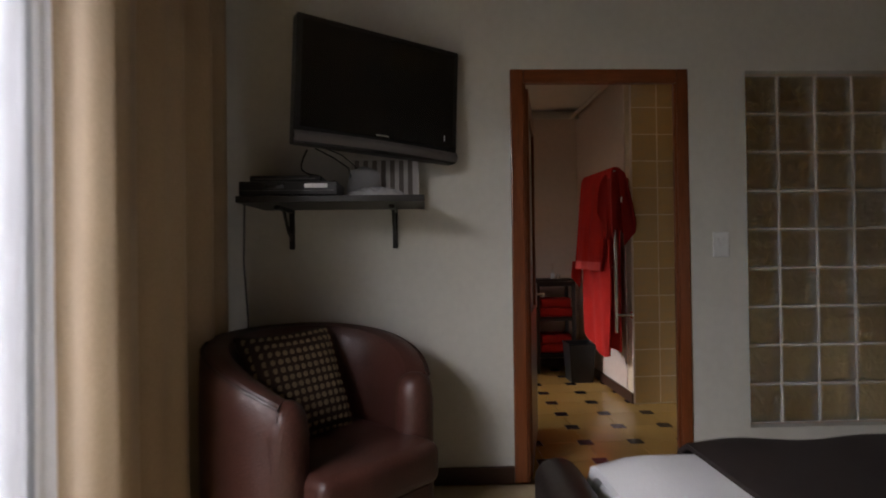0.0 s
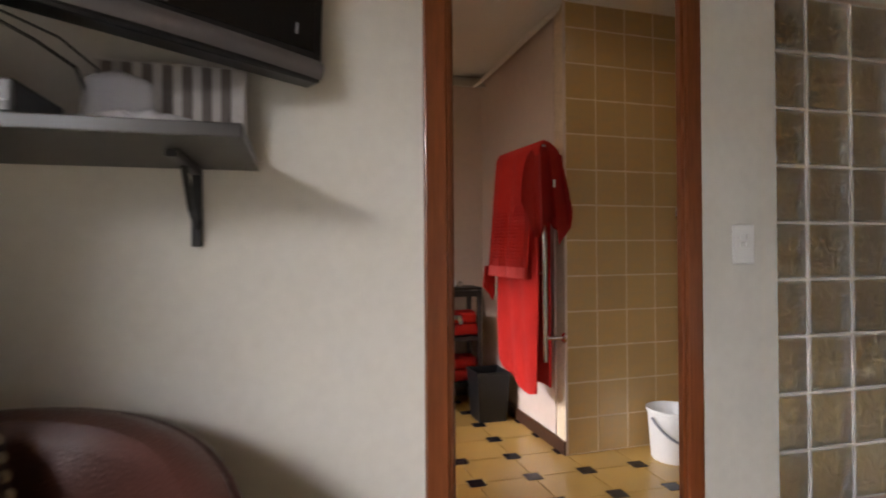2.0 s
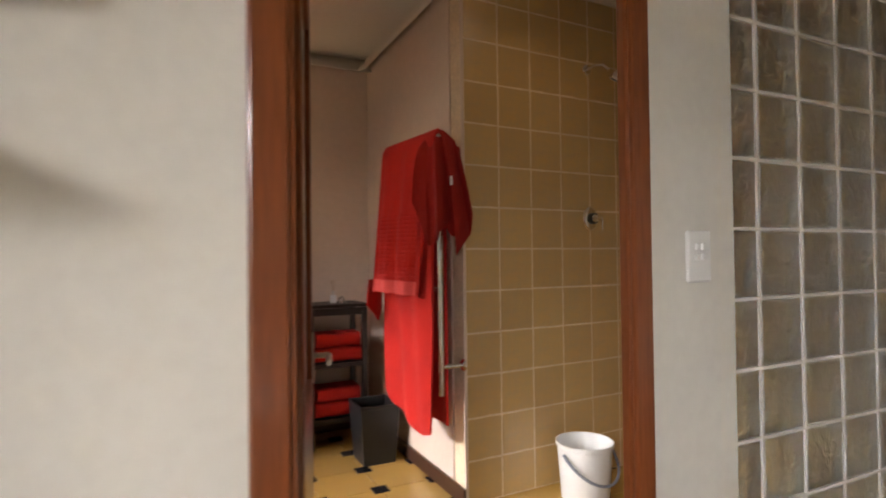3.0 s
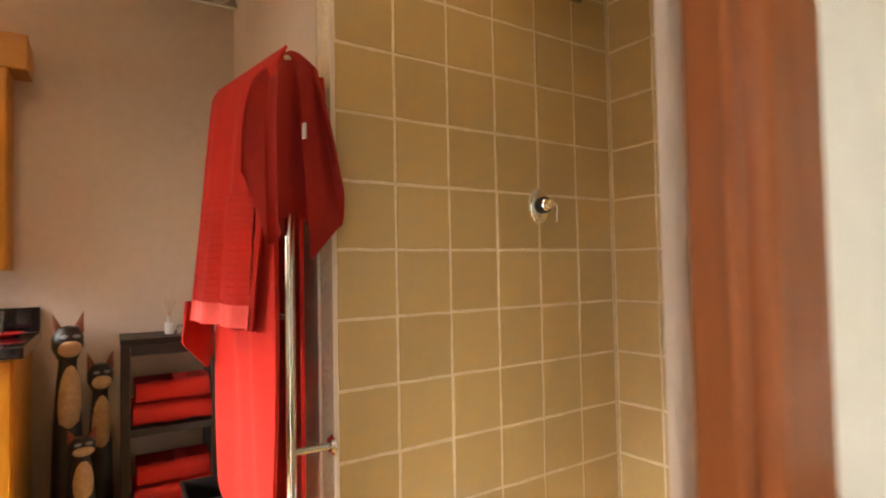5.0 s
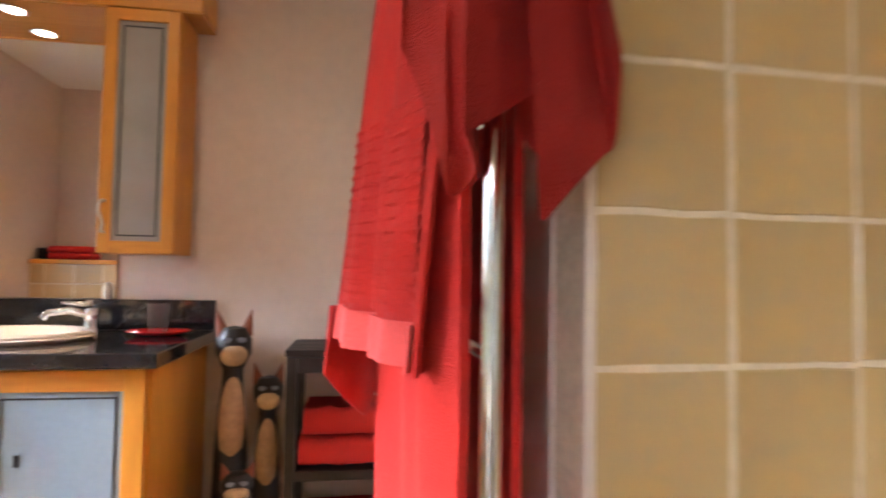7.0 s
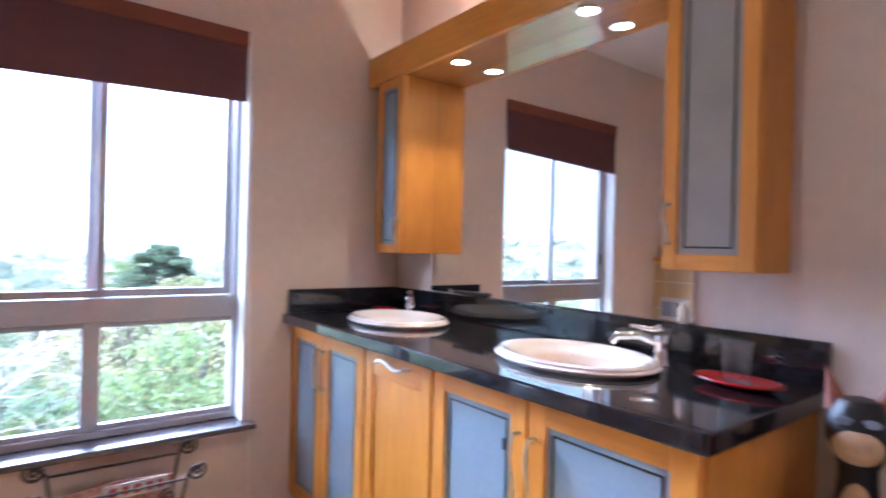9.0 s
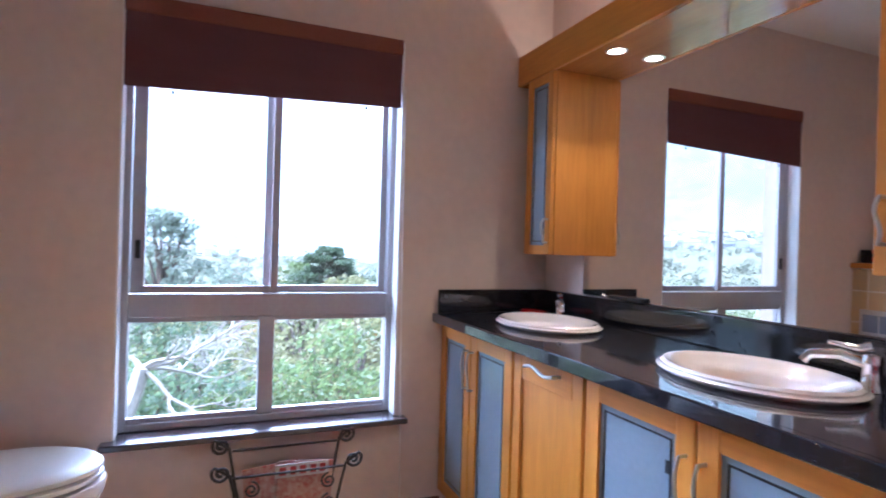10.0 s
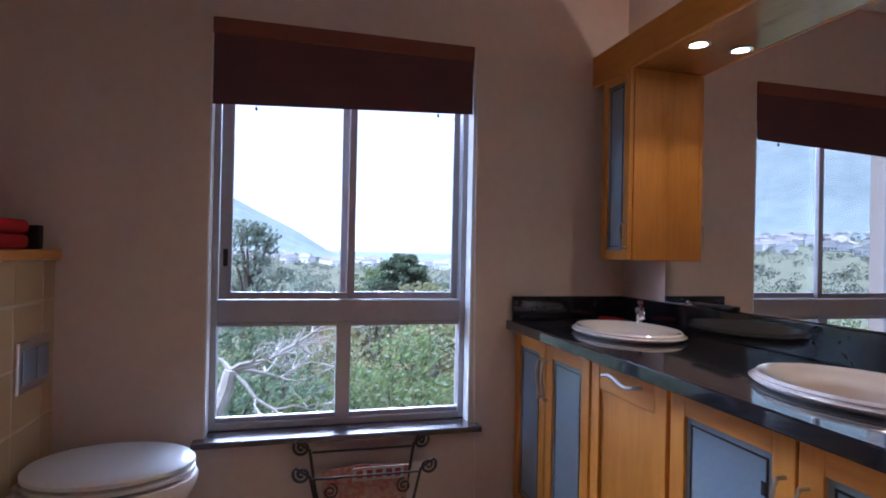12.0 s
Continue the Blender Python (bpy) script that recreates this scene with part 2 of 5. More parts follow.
def moved(bm, m):
    bmesh.ops.transform(bm, matrix=m, verts=bm.verts)
    return bm


def tube(points, radius, sides=10, bm=None, closed=False):
    """A round bar along points; radius may be a list."""
    bm = bm or bmesh.new()
    pts = [Vector(p) for p in points]
    rad = radius if isinstance(radius, (list, tuple)) else [radius] * len(pts)
    rings, up = [], None
    for i, p in enumerate(pts):
        a, b = pts[max(i - 1, 0)], pts[min(i + 1, len(pts) - 1)]
        d = (b - a).normalized()
        if up is None:
            up = Vector((0, 0, 1)) if abs(d.z) < 0.9 else Vector((1, 0, 0))
        side = d.cross(up).normalized()
        up = side.cross(d).normalized()
        rings.append([bm.verts.new(p + rad[i] * (math.cos(t) * side + math.sin(t) * up)) for t in (2 * math.pi * k / sides for k in range(sides))])
    for a, b in zip(rings, rings[1:]):
        for k in range(sides):
            bm.faces.new((a[k], a[(k + 1) % sides], b[(k + 1) % sides], b[k]))
    bm.faces.new(rings[0][::-1])
    bm.faces.new(rings[-1])
    return bm


def lathe(profile, sides=32, bm=None, sx=1.0, sy=1.0, at=(0, 0, 0)):
    """Turns (radius, height) pairs about the z axis."""
    bm = bm or bmesh.new()
    rings = []
    for r, z in profile:
        if r < 1e-5:
            rings.append([bm.verts.new((at[0], at[1], at[2] + z))])
        else:
            rings.append([bm.verts.new((at[0] + sx * r * math.cos(2 * math.pi * k / sides), at[1] + sy * r * math.sin(2 * math.pi * k / sides), at[2] + z)) for k in range(sides)])
    for a, b in zip(rings, rings[1:]):
        for k in range(sides):
            q = (k + 1) % sides
            if len(a) == 1 and len(b) > 1:
                bm.faces.new((a[0], b[q], b[k]))
            elif len(b) == 1 and len(a) > 1:
                bm.faces.new((a[k], a[q], b[0]))
            elif len(a) > 1:
                bm.faces.new((a[k], a[q], b[q], b[k]))
    return bm


def arc(p, q, r, n=6):
    return [tuple(p[i] + (q[i] - p[i]) * k / n + r[i] * math.sin(math.pi * k / n) for i in range(3)) for k in range(n + 1)]


def sheet(fn, nu, nv, thick=0.0, bm=None):
    """A grid of points fn(u, v), with u and v from 0 to 1; thick gives it a back."""
    bm = bm or bmesh.new()
    g = [[bm.verts.new(fn(i / nu, j / nv)) for j in range(nv + 1)] for i in range(nu + 1)]
    faces = [bm.faces.new((g[i][j], g[i + 1][j], g[i + 1][j + 1], g[i][j + 1])) for i in range(nu) for j in range(nv)]
    if thick:
        bm.normal_update()
        bmesh.ops.solidify(bm, geom=faces, thickness=thick)
    return bm


def padded(fn, nu, nv, off):
    """A grid of points fn(u, v) with a second one behind it by off, closed at the rim."""
    bm, off = bmesh.new(), Vector(off)
    g = [[[bm.verts.new(Vector(fn(i / nu, j / nv)) + s * off) for j in range(nv + 1)] for i in range(nu + 1)] for s in (0, 1)]
    for q in g:
        for i in range(nu):
            for j in range(nv):
                bm.faces.new((q[i][j], q[i + 1][j], q[i + 1][j + 1], q[i][j + 1]))
    rim = [(i, 0) for i in range(nu)] + [(nu, j) for j in range(nv)] + [(i, nv) for i in range(nu, 0, -1)] + [(0, j) for j in range(nv, 0, -1)]
    for a, b in zip(rim, rim[1:] + rim[:1]):
        bm.faces.new((g[0][a[0]][a[1]], g[0][b[0]][b[1]], g[1][b[0]][b[1]], g[1][a[0]][a[1]]))
    return bm


def structure(name, bm, material, label, category="", smooth=False):
    return tagged(link(name, bm, material, None, "", smooth), label, category or name.split("_")[0], "", "structure")


def wall_boxes(axis, lo, hi, a0, a1, z0, z1, holes):
    """A wall between lo and hi across axis, from a0 to a1 along the other, with holes (b0, b1, low, high)."""
    bm = bmesh.new()

    def piece(b0, b1, c0, c1):
        if b1 - b0 > 1e-4 and c1 - c0 > 1e-4:
            box(lo, hi, b0, b1, c0, c1, bm=bm) if axis == "x" else box(b0, b1, lo, hi, c0, c1, bm=bm)

    at = a0
    for b0, b1, c0, c1 in sorted(holes):
        piece(at, b0, z0, z1)
        piece(b0, b1, z0, c0)
        piece(b0, b1, c1, z1)
        at = b1
    piece(at, a1, z0, z1)
    return bm


# ---- the large structure ----
# XE and YS place unseen bedroom walls, set far back to lessen bounce
XW, XE, YS, YD, YB, YN, ZC = -1.1, 4.4, -5.0, 2.69, 2.778, 5.455, 2.56
structure("floor_bedroom", box(XW - 0.25, XE, YS, YD + 0.04, -0.15, 0.0), BED_FLOOR, "cream carpeted bedroom floor", "floor")
# ceiling out of view; dark wood assumed to cut bounce on the upper walls
structure("ceiling_bedroom", box(XW, XE, YS, YD, ZC, ZC + 0.12), mat("assumed_wood_ceiling", (0.3, 0.2, 0.11), 0.55, vary=0.15, scale=3, fine=30, bump=0.05, stretch=(8, 0.5, 1)), "unseen bedroom ceiling, dark wood assumed to cut bounce", "ceiling")
structure("ceiling_bathroom", box(XW, XE, YB, YN, ZC, ZC + 0.12), CEIL, "plain white bathroom ceiling", "ceiling")
structure("wall_bedroom_north", wall_boxes("y", YD, YD + 0.055, XW, XE, 0, ZC, [(0.482, 1.366, -1, 2.035), (1.665, 2.69, 0.243, 2.037)]), BED_WALL, "pale plastered wall with doorway and glass block panel", "wall")
structure("wall_bathroom_south", wall_boxes("y", YD + 0.055, YB, XW, XE, 0, ZC, [(0.482, 1.364, -1, 2.035), (1.665, 2.69, 0.243, 2.037)]), BATH_WALL, "beige bathroom side of the doorway wall", "wall")
structure("wall_bedroom_west", wall_boxes("x", XW - 0.25, XW, YS, YD + 0.055, 0, ZC + 0.12, [(-1.6, 1.62, 0.05, 2.2)]), BED_WALL, "pale plastered outer wall with a wide window", "wall")
structure("wall_bathroom_west", wall_boxes("x", XW - 0.25, XW, YD + 0.055, YN + 0.2, 0, ZC + 0.12, [(3.622, 4.702, 0.44, 2.1)]), BATH_WALL, "beige plastered bathroom wall with a window", "wall")
structure("wall_bathroom_north", box(XW, XE, YN, YN + 0.2, 0, ZC + 0.12), BATH_WALL, "beige plastered bathroom wall behind the vanity", "wall")
structure("wall_bedroom_east", box(XE, XE + 0.2, YS, YN + 0.2, 0, ZC + 0.12), BED_WALL, "plain pale unseen wall, set back to lessen bounce", "wall")
structure("wall_bedroom_south", box(XW - 0.25, XE + 0.2, YS - 0.2, YS, 0, ZC + 0.12), BED_WALL, "plain pale unseen wall, set back to lessen bounce", "wall")
structure("wall_shower_south", wall_boxes("y", YB, 2.85, 1.6, XE, 0, ZC, [(1.665, 2.69, 0.243, 2.037)]), BATH_WALL, "plastered shower side of the glass block panel", "wall")
# pier between the shower and the towel corner
structure("wall_pier", box(1.585, 2.75, 4.16, YN, 0, ZC), BATH_WALL, "beige plastered pier behind the towel rail", "wall")

# skirting boards
structure("baseboard_bedroom", box(XW + 0.02, 0.472, YD - 0.016, YD, 0, 0.085, 0.004), BASE_WOOD, "dark stained wooden skirting board", "skirting")
structure("baseboard_bedroom_east", box(1.383, XE, YD - 0.016, YD, 0, 0.085, 0.004), BASE_WOOD, "dark stained wooden skirting board", "skirting")
structure("baseboard_pier", box(1.571, 1.585, 4.03, YN, 0, 0.08, 0.004), BASE_WOOD, "dark skirting board under the towel rail", "skirting")
structure("baseboard_north", box(0.8, 1.57, YN - 0.014, YN, 0, 0.08, 0.004), BASE_WOOD, "dark skirting board behind the stand", "skirting")
structure("baseboard_west", box(XW, XW + 0.014, 3.1, 4.92, 0, 0.08, 0.004), BASE_WOOD, "dark skirting board below the window", "skirting")

# coved plaster cornice along the north wall and the pier
def cove(along, a0, a1, wall, side, r=0.11, n=8):
    """A hollow quarter-round strip under the ceiling; it stands off the wall towards side."""
    bm = bmesh.new()
    prof = [(0.0, 0.0)] + [(r - r * math.sin(math.pi / 2 * k / n), -r + r - r * math.cos(math.pi / 2 * k / n)) for k in range(n + 1)]
    ends = []
    for a in (a0, a1):
        ring = [(wall + side * (0.002 + p), ZC - 0.002 + q) for p, q in prof]
        ends.append([bm.verts.new((w, a, z) if along == "y" else (a, w, z)) for w, z in ring])
    k = len(prof)
    for i in range(k):
        bm.faces.new((ends[0][i], ends[0][(i + 1) % k], ends[1][(i + 1) % k], ends[1][i]))
    bm.faces.new(ends[0])
    bm.faces.new(ends[1][::-1])
    return bm


structure("cornice_north", cove("x", XW, 1.583, YN, -1), CEIL, "white coved plaster cornice", "cornice")
structure("cornice_pier", cove("y", 4.05, YN - 0.114, 1.585, -1), CEIL, "white coved plaster cornice", "cornice")

# door frame: two jambs and a head, each stepped with a stop
frame_1 = thing("door_frame", 0.93, 2.69, 0, "red-brown varnished wooden door frame", "door frame", kind="structure")
for x0, x1, inner in ((0.474, 0.541, 1), (1.312, 1.369, -1)):
    bm = box(x0, x1, 2.679, 2.72, 0, 2.044, 0.006)
    sx0, sx1 = (x1 - 0.002, x1 + 0.012) if inner > 0 else (x0 - 0.012, x0 + 0.002)
    merge(bm, box(sx0, sx1, 2.69, 2.715, 0, 1.975, 0.003))
    part("jamb", bm, DOOR_WOOD, frame_1)
part("head", box(0.5415, 1.3115, 2.68, 2.719, 1.975, 2.044, 0.006), mat("red_brown_varnish_cross", (0.23, 0.065, 0.02), 0.3, vary=0.18, scale=2.5, fine=16, bump=0.03, coat=0.4, colour2=(0.12, 0.03, 0.01), stretch=(0.5, 6, 6)), frame_1)

# open door with a frosted pane
door = thing("door", 0.57, 2.735, 0.01, "red-brown wooden door with frosted glass, standing open", "door", kind="structure")
DW = 0.78
bm = box(0, 0.09, -0.02, 0.02, 0, 1.955, 0.004)
part("hinge_stile", bm, DOOR_WOOD, door).parent = door
for nm, b in (("lock_stile", (DW - 0.1, DW, 0, 1.955)), ("bottom_rail", (0.09, DW - 0.1, 0, 0.8)), ("top_rail", (0.09, DW - 0.1, 1.85, 1.955))):
    part(nm, box(b[0], b[1], -0.02, 0.02, b[2], b[3], 0.004), DOOR_WOOD, door)
part("pane", box(0.088, DW - 0.098, -0.004, 0.004, 0.798, 1.852), mat("frosted_door_glass", (0.62, 0.66, 0.68), 0.5, vary=0.04, bump=0.1, trans=0.4), door, "frosted glass pane")
part("handle", merge(tube([(DW - 0.05, -0.02, 0.86), (DW - 0.05, -0.065, 0.86), (DW - 0.06, -0.07, 0.86), (DW - 0.16, -0.07, 0.855)], 0.009), box(DW - 0.07, DW - 0.03, -0.026, -0.018, 0.78, 0.93, 0.003)), STEEL, door, "satin steel lever handle", True)
part("handle", merge(tube([(DW - 0.05, 0.02, 0.86), (DW - 0.05, 0.065, 0.86), (DW - 0.06, 0.07, 0.86), (DW - 0.16, 0.07, 0.855)], 0.009), box(DW - 0.07, DW - 0.03, 0.018, 0.026, 0.78, 0.93, 0.003)), STEEL, door, "satin steel lever handle", True)
for o in door.children:
    o.matrix_parent_inverse = Matrix()
door.matrix_basis = pose(0.555, 2.745, 0.01, 0, 0, 76.5)

# ---- bathroom window ----
win = thing("window_1", -1.2, 4.16, 0.46, "grey aluminium sliding window over fixed panes", "window", kind="structure")
WX0, WX1 = -1.24, -1.18


def bar(name, y0, y1, z0, z1, x0=WX0, x1=WX1):
    return part(name, box(x0, x1, y0, y1, z0, z1, 0.004), ALU, win)


bar("outer_frame", 3.622, 3.652, 0.462, 2.1)
bar("outer_frame", 4.672, 4.702, 0.462, 2.1)
bar("outer_frame", 3.652, 4.672, 0.462, 0.492)
bar("outer_frame", 3.652, 4.672, 2.06, 2.1)
bar("transom", 3.652, 4.672, 0.9, 0.992)
bar("mullion", 4.128, 4.19, 0.492, 0.9)
for y0, y1 in ((3.652, 4.128), (4.19, 4.672)):
    for z0, z1 in ((0.492, 0.512), (0.88, 0.9)):
        bar("glazing_bead", y0, y1, z0, z1, -1.215, -1.19)
    part("pane", box(-1.214, -1.208, y0, y1, 0.5, 0.89), PANE, win).visible_shadow = False
for y0, y1, dx in ((3.656, 4.2, 0.0), (4.14, 4.668, -0.032)):
    x0, x1 = -1.205 + dx, -1.178 + dx
    wide = 0.048
    bar("sash_stile", y0, y0 + (wide if dx == 0 else 0.03), 0.995, 2.058, x0, x1)
    bar("sash_stile", y1 - (0.032 if dx == 0 else 0.03), y1, 0.995, 2.058, x0, x1)
    bar("sash_rail", y0 + 0.03, y1 - 0.03, 0.995, 1.025, x0, x1)
    bar("sash_rail", y0 + 0.03, y1 - 0.03, 2.02, 2.058, x0, x1)
    part("pane", box(x0 + 0.01, x0 + 0.016, y0 + 0.02, y1 - 0.02, 1.01, 2.04), PANE, win).visible_shadow = False
part("catch", box(-1.178, -1.166, 3.672, 3.69, 1.13, 1.2, 0.003), BLACK, win, "small black window catch")
part("sill", box(-1.24, -1.045, 3.585, 4.745, 0.436, 0.46, 0.005), mat("dark_slate_sill", (0.07, 0.055, 0.058), 0.22, vary=0.15, bump=0.02, coat=0.6), win, "dark polished window sill")
for y in (3.622, 4.696):
    part("reveal_trim", box(-1.178, -1.102, y, y + 0.006, 0.462, 2.1), WHITE, win, "white painted reveal")

blind = thing("roman_blind", -1.13, 4.16, 1.78, "dark plum roman blind drawn up above the window", "blind")
part("headrail", box(-1.135, -1.092, 3.626, 4.694, 2.04, 2.106, 0.006), BLIND_TOP, blind, "rust brown fabric header")
for i in range(4):
    part("fold", sheet(lambda u, v, i=i: (-1.1 - 0.006 * i - 0.004 * math.sin(math.pi * v), 3.63 + 1.06 * u, 2.045 - (0.236 + 0.045 * (1 - u)) * v + 0.012 * i), 12, 6, 0.003), BLIND, blind, smooth=True)
part("cord", tube([(-1.09, 4.705, 1.9), (-1.088, 4.71, 1.2), (-1.08, 4.715, 0.7), (-1.085, 4.73, 0.1)], 0.0018, 6), WHITE, blind, "thin pull cord")
for y in (3.79, 4.54):
    part("cord_end", lathe([(0, 0), (0.006, 0.003), (0.005, 0.014), (0, 0.018)], 8, at=(-1.12, y, 1.795 - 0.045 * (4.69 - y))), BLACK, blind)

# ---- bedroom window and curtain ----
win2 = thing("window_2", -1.2, 0, 0.05, "wide white-framed bedroom window", "window", kind="structure")
for y0, y1 in ((-1.6, -1.55), (-0.08, -0.02), (1.54, 1.62)):
    part("frame_post", box(-1.2, -1.14, y0, y1, 0.05, 2.2, 0.005), WHITE, win2)
for z0, z1 in ((0.05, 0.1), (2.14, 2.2)):
    part("frame_rail", box(-1.198, -1.142, -1.55, 1.54, z0, z1, 0.005), WHITE, win2)
for y0, y1 in ((-1.55, -0.08), (-0.02, 1.54)):
    part("pane", box(-1.172, -1.166, y0, y1, 0.1, 2.14), PANE, win2).visible_shadow = False


def curtain_point(u, v):
    """The leading edge turns back towards the window, then the cloth runs in folds along the wall."""
    z = 2.45 - 2.43 * v
    if u < 0.14:
        k = u / 0.14
        return (-0.95 + 0.16 * k - 0.008 * math.sin(5 * v + 2), 1.475 + 0.02 * math.sin(2 * math.pi * k + 0.8 * v) + 0.012 * v * math.sin(9 * v), z)
    k = (u - 0.14) / 0.86
    fade = min(1, 9 * k)
    fold = (0.05 * math.sin(k * 19 + 0.5 + 0.35 * math.sin(2 * v)) + 0.016 * math.sin(k * 47 + 2 * v)) * (0.75 + 0.25 * v) * fade
    return (-0.79 - 0.008 * math.sin(5 * v + 2) * (1 - fade) + fold - 0.07 * k, 1.475 + 0.02 * math.sin(0.8 * v) * (1 - fade) + 0.012 * v * math.sin(9 * v) * (1 - fade) + 0.98 * k, z)


curtain = thing("curtain", -0.95, 1.9, 0, "heavy gold curtain gathered beside the window", "curtain")
part("cloth", sheet(curtain_point, 150, 24, 0.004), CURTAIN, curtain, smooth=True)
part("lining", sheet(lambda u, v: (-1.01 + 0.07 * u + 0.005 * math.sin(9 * u + v), 1.49 + 0.03 * u + 0.006 * math.sin(3 * v), 2.45 - 2.42 * v), 14, 10, 0.003), SHEET, curtain, "pale curtain lining", True)
net = thing("sheer_curtain", -1.06, 1.4, 0.02, "thin white net curtain glowing with daylight", "curtain")
part("cloth", sheet(lambda u, v: (-1.055 + 0.014 * math.sin(u * 40), 1.1 + 0.6 * u, 2.44 - 2.42 * v), 70, 6), SHEER, net, smooth=True)
rod = thing("curtain_rod", -0.97, 0, 2.47, "dark wooden curtain rod over the bedroom window", "curtain rod")
part("pole", tube([(-0.97, -1.9, 2.47), (-0.97, 2.4, 2.47)], 0.014, 12), DARKWOOD, rod)
for y in (-1.8, 2.3):
    part("bracket", box(-1.1, -0.965, y - 0.01, y + 0.01, 2.45, 2.462, 0.002), DARKWOOD, rod)

# ---- glass block panel ----
panel = thing("glass_block_panel", 2.18, 2.77, 0.24, "wall panel of square glass blocks in pale mortar", "glass blocks", kind="structure")
bm = bmesh.new()
for i in range(6):
    x = 1.682 + 0.2 * i
    for y in (2.768, 2.83):
        box(x - 0.005, x + 0.005, y, y + 0.01, 0.243, 2.037, bm=bm)
for j in range(10):
    z = 0.24 + 0.2 * j
    for i in range(5):
        for y in (2.7685, 2.8305):
            box(1.687 + 0.2 * i, 1.877 + 0.2 * i, y, y + 0.009, max(z - 0.005, 0.243), min(z + 0.005, 2.037), bm=bm)
box(1.665, 1.677, 2.768, 2.84, 0.243, 2.037, bm=bm)
part("mortar", bm, WHITE, panel, "white mortar joints")


def block_mesh():
    bm = box(-0.095, 0.095, -0.035, 0.035, -0.095, 0.095, 0.008)
    return bm


first_block = part("glass_block", block_mesh(), BLOCK_GLASS, panel)
for j in range(9):
    for i in range(5):
        b = first_block if not (i or j) else new("glass_block", first_block.data)
        b.parent = panel
        b.matrix_parent_inverse = panel.matrix_basis.inverted()
        b.location = (1.782 + 0.2 * i, 2.806, 0.34 + 0.2 * j)

# ---- bedroom: shelf, television, chair, bed, switch ----
shelf = thing("wall_shelf", -0.4, 2.69, 1.38, "black-brown wall shelf on two black steel brackets", "shelf")
part("board", box(-0.735, 0.045, 2.27, YD, 1.355, 1.382, 0.003), SHELF_BLACK, shelf)
for x in (-0.6, -0.1):
    bm = box(x - 0.012, x + 0.012, YD - 0.02, YD - 0.001, 1.163, 1.354, 0.003)
    box(x - 0.012, x + 0.012, 2.4, YD - 0.02, 1.338, 1.354, 0.002, bm=bm)
    tube([(x, YD - 0.015, 1.21), (x, 2.6, 1.25), (x, 2.52, 1.343)], 0.008, 8, bm=bm)
    part("bracket", bm, BLACK, shelf, "black steel bracket")

tv = thing("television", 0, 0, 0, "black flat television on a swivel wall arm", "television")
TVW, TVH = 0.778, 0.535
part("casing", box(-TVW / 2, TVW / 2, -0.015, 0.05, 0, TVH, 0.008), BLACK, tv)
part("screen", box(-TVW / 2 + 0.025, TVW / 2 - 0.025, -0.019, -0.014, 0.07, TVH - 0.025, 0.001), SCREEN, tv, "dark glossy screen")
part("speaker_bar", sheet(lambda u, v: ((u - 0.5) * (TVW - 0.004), -0.018 - 0.012 * math.sin(math.pi * v), 0.006 + 0.045 * v + 0.008 * (1 - (2 * u - 1) ** 2)), 24, 6, 0.004), TV_TRIM, tv, "grey bar along the bottom", True)
part("maker_mark", box(-0.03, 0.03, -0.0205, -0.0185, 0.076, 0.083), STEEL, tv, "small silver mark")
part("power_light", box(0.315, 0.318, -0.0205, -0.0185, 0.10, 0.125), LABEL, tv)
part("mount", box(-0.1, 0.1, 0.05, 0.08, 0.15, 0.38, 0.004), BLACK, tv)
part("arm", tube([(0, 0.08, 0.27), (-0.02, 0.17, 0.27), (0.05, 0.25, 0.27)], 0.02, 8), BLACK, tv)
for o in tv.children:
    o.matrix_parent_inverse = Matrix()
tv.matrix_basis = pose(-0.149, 2.41, 1.575, 0, 2.4, 29.2)

decoder = thing("set_top_box", -0.5, 2.4, 1.383, "flat black set-top box with a white label", "set-top box")
part("body", box(-0.728, -0.32, 2.29, 2.5, 1.3835, 1.445, 0.006), BLACK, decoder)
part("label", box(-0.455, -0.36, 2.2875, 2.29, 1.416, 1.434), LABEL, decoder, "white front label")
part("seam", box(-0.722, -0.33, 2.288, 2.2905, 1.405, 1.407), TV_TRIM, decoder)
part("display", box(-0.62, -0.54, 2.288, 2.2905, 1.414, 1.43), SCREEN, decoder)
player = thing("media_player", -0.55, 2.4, 1.446, "thin black player stacked on the set-top box", "player")
part("body", box(-0.69, -0.39, 2.31, 2.48, 1.4455, 1.472, 0.008), BLACK, player)
part("front_strip", box(-0.67, -0.41, 2.308, 2.3105, 1.455, 1.458), TV_TRIM, player)
cable = thing("tv_cables", -0.4, 2.6, 1.42, "loose black cables hanging below the television", "cable")
part("cable", tube(arc((-0.47, 2.42, 1.6), (-0.44, 2.52, 1.5), (-0.05, 0, -0.03)) , 0.004, 6), BLACK, cable, smooth=True)
part("cable", tube([(-0.44, 2.44, 1.61), (-0.36, 2.47, 1.57), (-0.30, 2.5, 1.53), (-0.29, 2.55, 1.47), (-0.33, 2.58, 1.386)], 0.004, 6), BLACK, cable, smooth=True)
part("cable", tube([(-0.42, 2.45, 1.62), (-0.33, 2.5, 1.59), (-0.27, 2.53, 1.54), (-0.28, 2.6, 1.45), (-0.3, 2.62, 1.386)], 0.003, 6), BLACK, cable, smooth=True)
part("wall_cable", tube([(-0.83, 2.684, 1.4), (-0.835, 2.682, 1.1), (-0.815, 2.682, 0.8), (-0.84, 2.682, 0.3), (-0.83, 2.683, 0.09)], 0.005, 6), TV_TRIM, cable, "cable down the wall", True)

